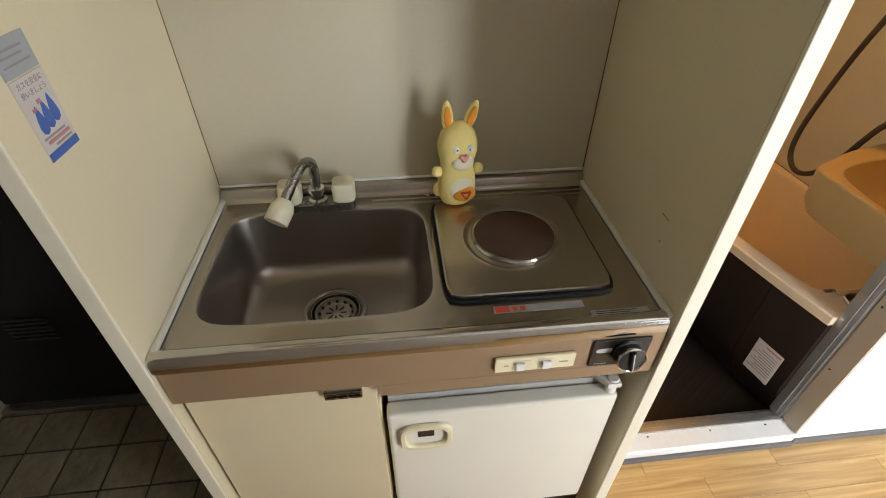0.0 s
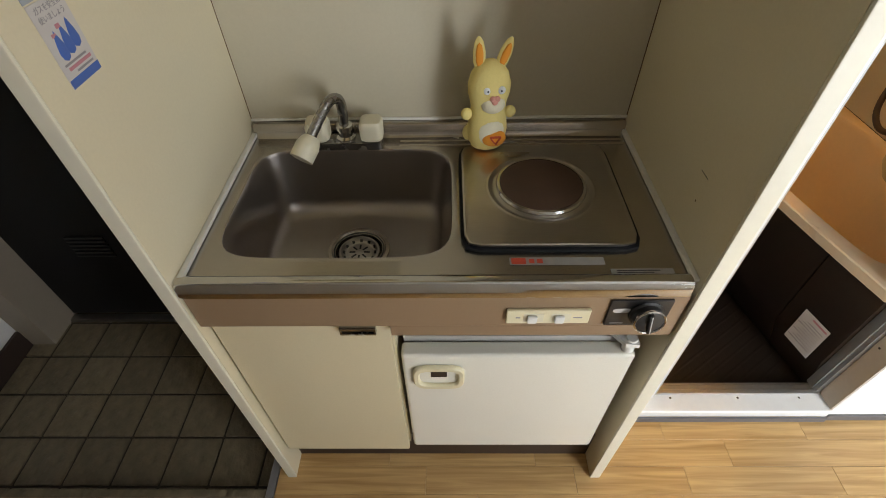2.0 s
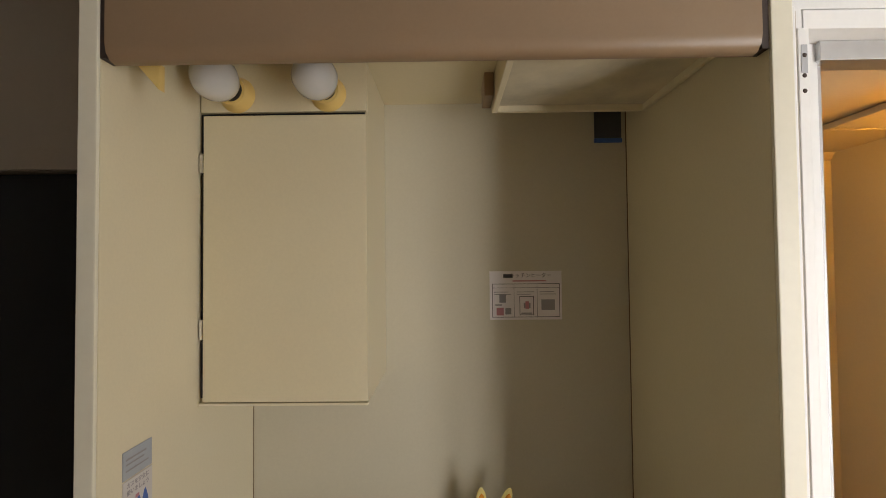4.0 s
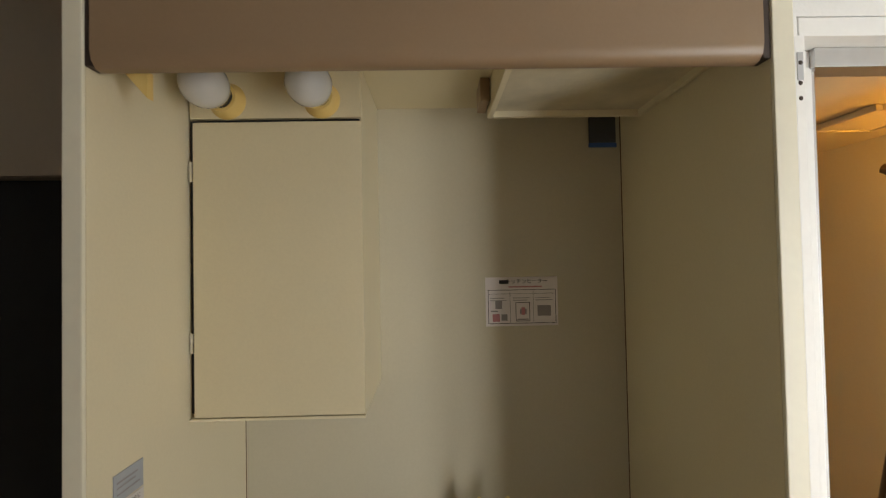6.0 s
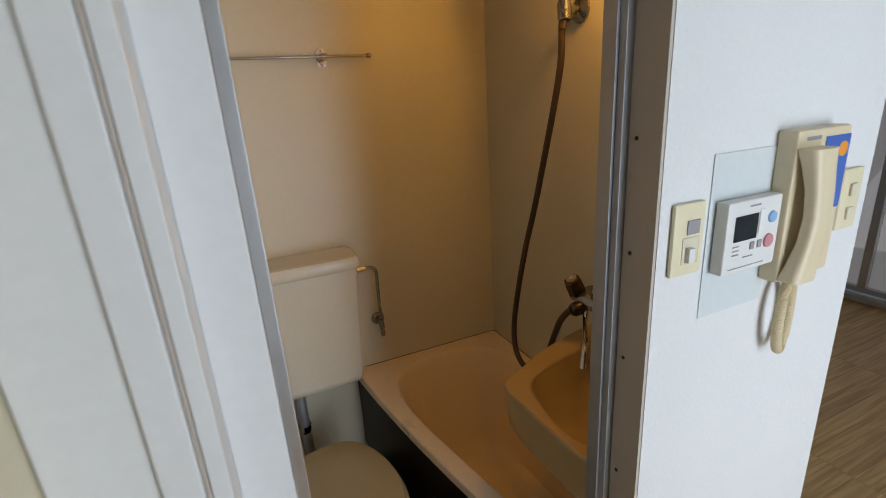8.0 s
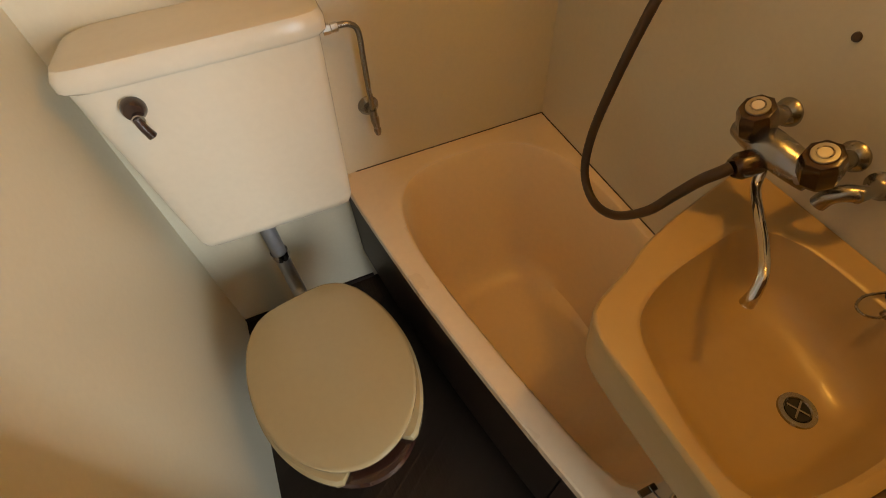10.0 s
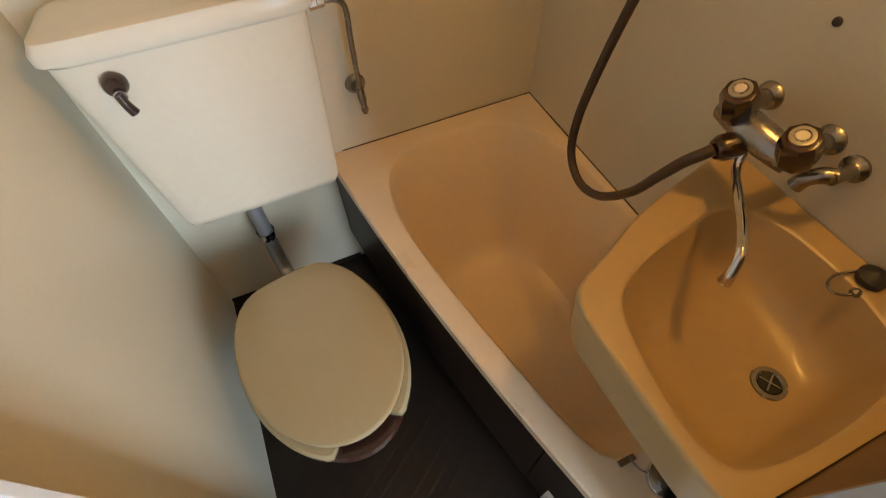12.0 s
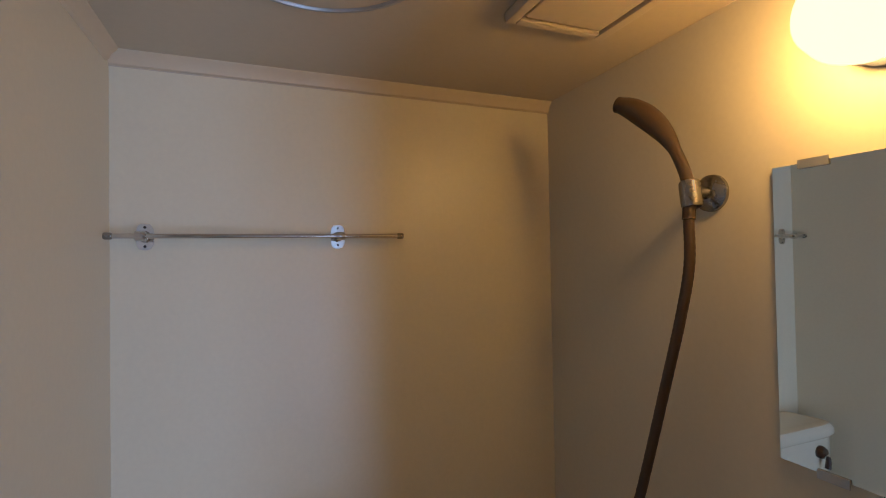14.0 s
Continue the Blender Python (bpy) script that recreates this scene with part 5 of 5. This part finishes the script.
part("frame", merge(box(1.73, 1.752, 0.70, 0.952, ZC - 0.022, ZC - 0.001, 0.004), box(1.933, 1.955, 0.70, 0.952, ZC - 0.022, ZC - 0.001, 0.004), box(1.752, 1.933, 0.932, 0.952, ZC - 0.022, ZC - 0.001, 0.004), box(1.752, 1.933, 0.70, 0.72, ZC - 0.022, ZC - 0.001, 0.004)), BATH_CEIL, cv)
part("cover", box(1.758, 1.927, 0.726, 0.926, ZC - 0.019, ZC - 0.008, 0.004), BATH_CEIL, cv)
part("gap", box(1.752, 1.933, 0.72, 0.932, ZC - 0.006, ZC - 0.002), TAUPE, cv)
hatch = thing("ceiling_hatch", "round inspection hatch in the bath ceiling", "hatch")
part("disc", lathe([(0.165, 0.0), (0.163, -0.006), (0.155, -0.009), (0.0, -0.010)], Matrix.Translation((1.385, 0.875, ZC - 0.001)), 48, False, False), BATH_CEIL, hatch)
part("rim", lathe([(0.180, 0.0), (0.179, -0.006), (0.172, -0.007), (0.168, 0.0)], Matrix.Translation((1.385, 0.875, ZC - 0.001)), 56, False, False), DULL_ALU, hatch, "thin grey rim")

# ---- switches and intercom on the front wall ----
YW = 0.170
s1 = thing("light_switch", "ivory wall switch with pilot lamp", "switch")
part("plate", box(1.725, 1.792, YW - 0.009, YW - 0.0005, 1.255, 1.372, 0.004), IVORY_PLASTIC, s1)
part("pilot", box(1.752, 1.779, YW - 0.011, YW - 0.0091, 1.322, 1.345, 0.001), GREY_INK, s1, "grey pilot window")
part("rocker", box(1.745, 1.780, YW - 0.010, YW - 0.0091, 1.275, 1.318, 0.001), AGED_PLASTIC, s1)
part("toggle", box(1.752, 1.765, YW - 0.018, YW - 0.0101, 1.278, 1.302, 0.002), WHITE_PLASTIC, s1)
setting("trim_backing_plate", box(1.808, 1.968, YW - 0.002, YW - 0.0004, 1.164, 1.438, 0.0005), PALE_PLATE, "pale plate behind the controller", "trim")
wh = thing("water_heater_remote", "white water heater controller with small screen", "remote control")
part("case", box(1.820, 1.952, YW - 0.026, YW - 0.0025, 1.243, 1.364, 0.005), WHITE_PLASTIC, wh)
fyw = YW - 0.0262
part("screen", box(1.838, 1.893, fyw - 0.0008, fyw, 1.298, 1.340, 0.0003), SCREEN, wh, "dark display")
part("selector", box(1.896, 1.908, fyw - 0.0015, fyw, 1.304, 1.345, 0.0005), EYE_WHITE, wh)
part("blue_button", lathe([(0.010, 0), (0.009, 0.003), (0, 0.0035)], along((1.928, fyw, 1.328), (1.928, 0, 1.328)), 20, True, False), material("blue_button", (0.25, 0.45, 0.70), 0.4), wh)
part("pink_button", lathe([(0.012, 0), (0.011, 0.003), (0, 0.0035)], along((1.925, fyw, 1.288), (1.925, 0, 1.288)), 20, True, False), PINK_INK, wh)
for x in (1.885, 1.903):
    part("button", box(x - 0.005, x + 0.005, fyw - 0.002, fyw, 1.280, 1.293, 0.001), GREY_INK, wh)
part("print_lines", plates([(1.838, 1.854, 1.289, 1.291), (1.838, 1.854, 1.282, 1.284), (1.838, 1.854, 1.275, 1.277), (1.866, 1.89, 1.268, 1.270), (1.833, 1.92, 1.252, 1.2535), (1.87, 1.895, 1.352, 1.355)], fyw), GREY_INK, wh)
ph = thing("intercom_phone", "cream wall intercom handset with looped cord", "intercom")
part("base", box(1.953, 2.100, YW - 0.034, YW - 0.0005, 1.205, 1.462, 0.006), PHONE, ph)
part("card", box(2.026, 2.095, YW - 0.0356, YW - 0.0342, 1.322, 1.447, 0.0003), BLUE_INK, ph, "dark blue card")
part("card_dot", lathe([(0.013, 0), (0.0, 0.0008)], along((2.078, YW - 0.0357, 1.423), (2.078, 0, 1.423)), 20, True, False), ORANGE, ph, "orange spot")
part("handset", loft([se(1.984 + 0.006 * math.sin(v * math.pi), YW - 0.046 - 0.014 * math.sin(v * math.pi), 1.212 + 0.222 * v, 0.024 + 0.006 * abs(2 * v - 1) ** 2, 0.012 + 0.008 * abs(2 * v - 1) ** 3, 4, 24) for v in (0.0, 0.03, 0.12, 0.3, 0.5, 0.7, 0.88, 0.97, 1.0)]), PHONE, ph, "curved cream handset")
part("grille", plates([(1.975, 2.012, 1.4445, 1.4505)], YW - 0.0342), GREY_INK, ph)
cord = []
for i in range(72):
    u = i / 71
    a = u * 2 * math.pi
    cord.append((2.008 + 0.022 * math.sin(a), YW - 0.026 + 0.005 * math.sin(a), 1.196 - 0.068 * (1 - math.cos(a))))
part("cord", tube(cord, 0.0075, 10, 4, ribs=0.22), PHONE, ph, "looped curly cord")
s2 = thing("light_switch", "ivory double wall switch", "switch")
part("plate", box(2.157, 2.222, YW - 0.009, YW - 0.0005, 1.258, 1.375, 0.004), IVORY_PLASTIC, s2)
for z in (1.290, 1.335):
    part("rocker", box(2.180, 2.199, YW - 0.014, YW - 0.0091, z - 0.012, z + 0.012, 0.002), AGED_PLASTIC, s2)


# ---- floor boards and entrance tiles ----
def shared(name, bm, mat):
    me = bpy.data.meshes.new(name)
    bm.to_mesh(me)
    bm.free()
    me.materials.append(mat)
    return me


def lay(me, name, parent, at):
    ob = new(name, me)
    ob.parent = parent
    ob.location = at
    return ob


floor_ob = bpy.data.objects["floor"]
PW, PL = 0.082, 0.91
board = shared("floor_board", box(0, PL - 0.0007, 0, PW - 0.0007, -0.0115, 0, 0.0008, 1), OAK)
lengths = (0.34, 0.455, 0.61)
shorts = [shared("floor_board", box(0, n - 0.0006, 0, PW - 0.0007, -0.0115, 0, 0.0007, 1), OAK) for n in lengths]
for r in range(-18, 2):
    y = 0.017 + r * PW
    near = r > -6
    x = -0.056
    k = r * 5
    while x < (1.95 if near else 4.9):
        n = k % 3 if near else 3
        if near and k % 7 == 3:
            n = 1
        if x + PL > 5.06:
            n = 0
        lay(board if n == 3 else shorts[n], "floor_board", floor_ob, (x, y, 0.0))
        x += PL if n == 3 else lengths[n]
        k += 2 + (k % 5 == 0)
    while near and x < 4.9:
        n = 3 if x + PL < 5.06 else 0
        lay(board if n == 3 else shorts[n], "floor_board", floor_ob, (x, y, 0.0))
        x += PL if n == 3 else lengths[n]
room_floor = bpy.data.objects["floor_room"]
for r in range(2, 31):
    for k in range(3):
        lay(board, "floor_board", room_floor, (2.27 + k * PL, r * PW, 0.0))
TP = 0.158
tile = shared("tile", box(0, TP - 0.008, 0, TP - 0.008, -0.008, 0, 0.002, 1), TILE)
cut_tile = shared("tile", box(0, TP - 0.008, 0, 0.0225, -0.008, 0, 0.002, 1), TILE)
for i in range(8):
    for j in range(5):
        x, y = -1.243 + i * TP, -0.021 + j * TP
        lay(tile, "tile", entry, (x, y, -0.0635))
    lay(cut_tile, "tile", entry, (x, -0.0515, -0.0635))
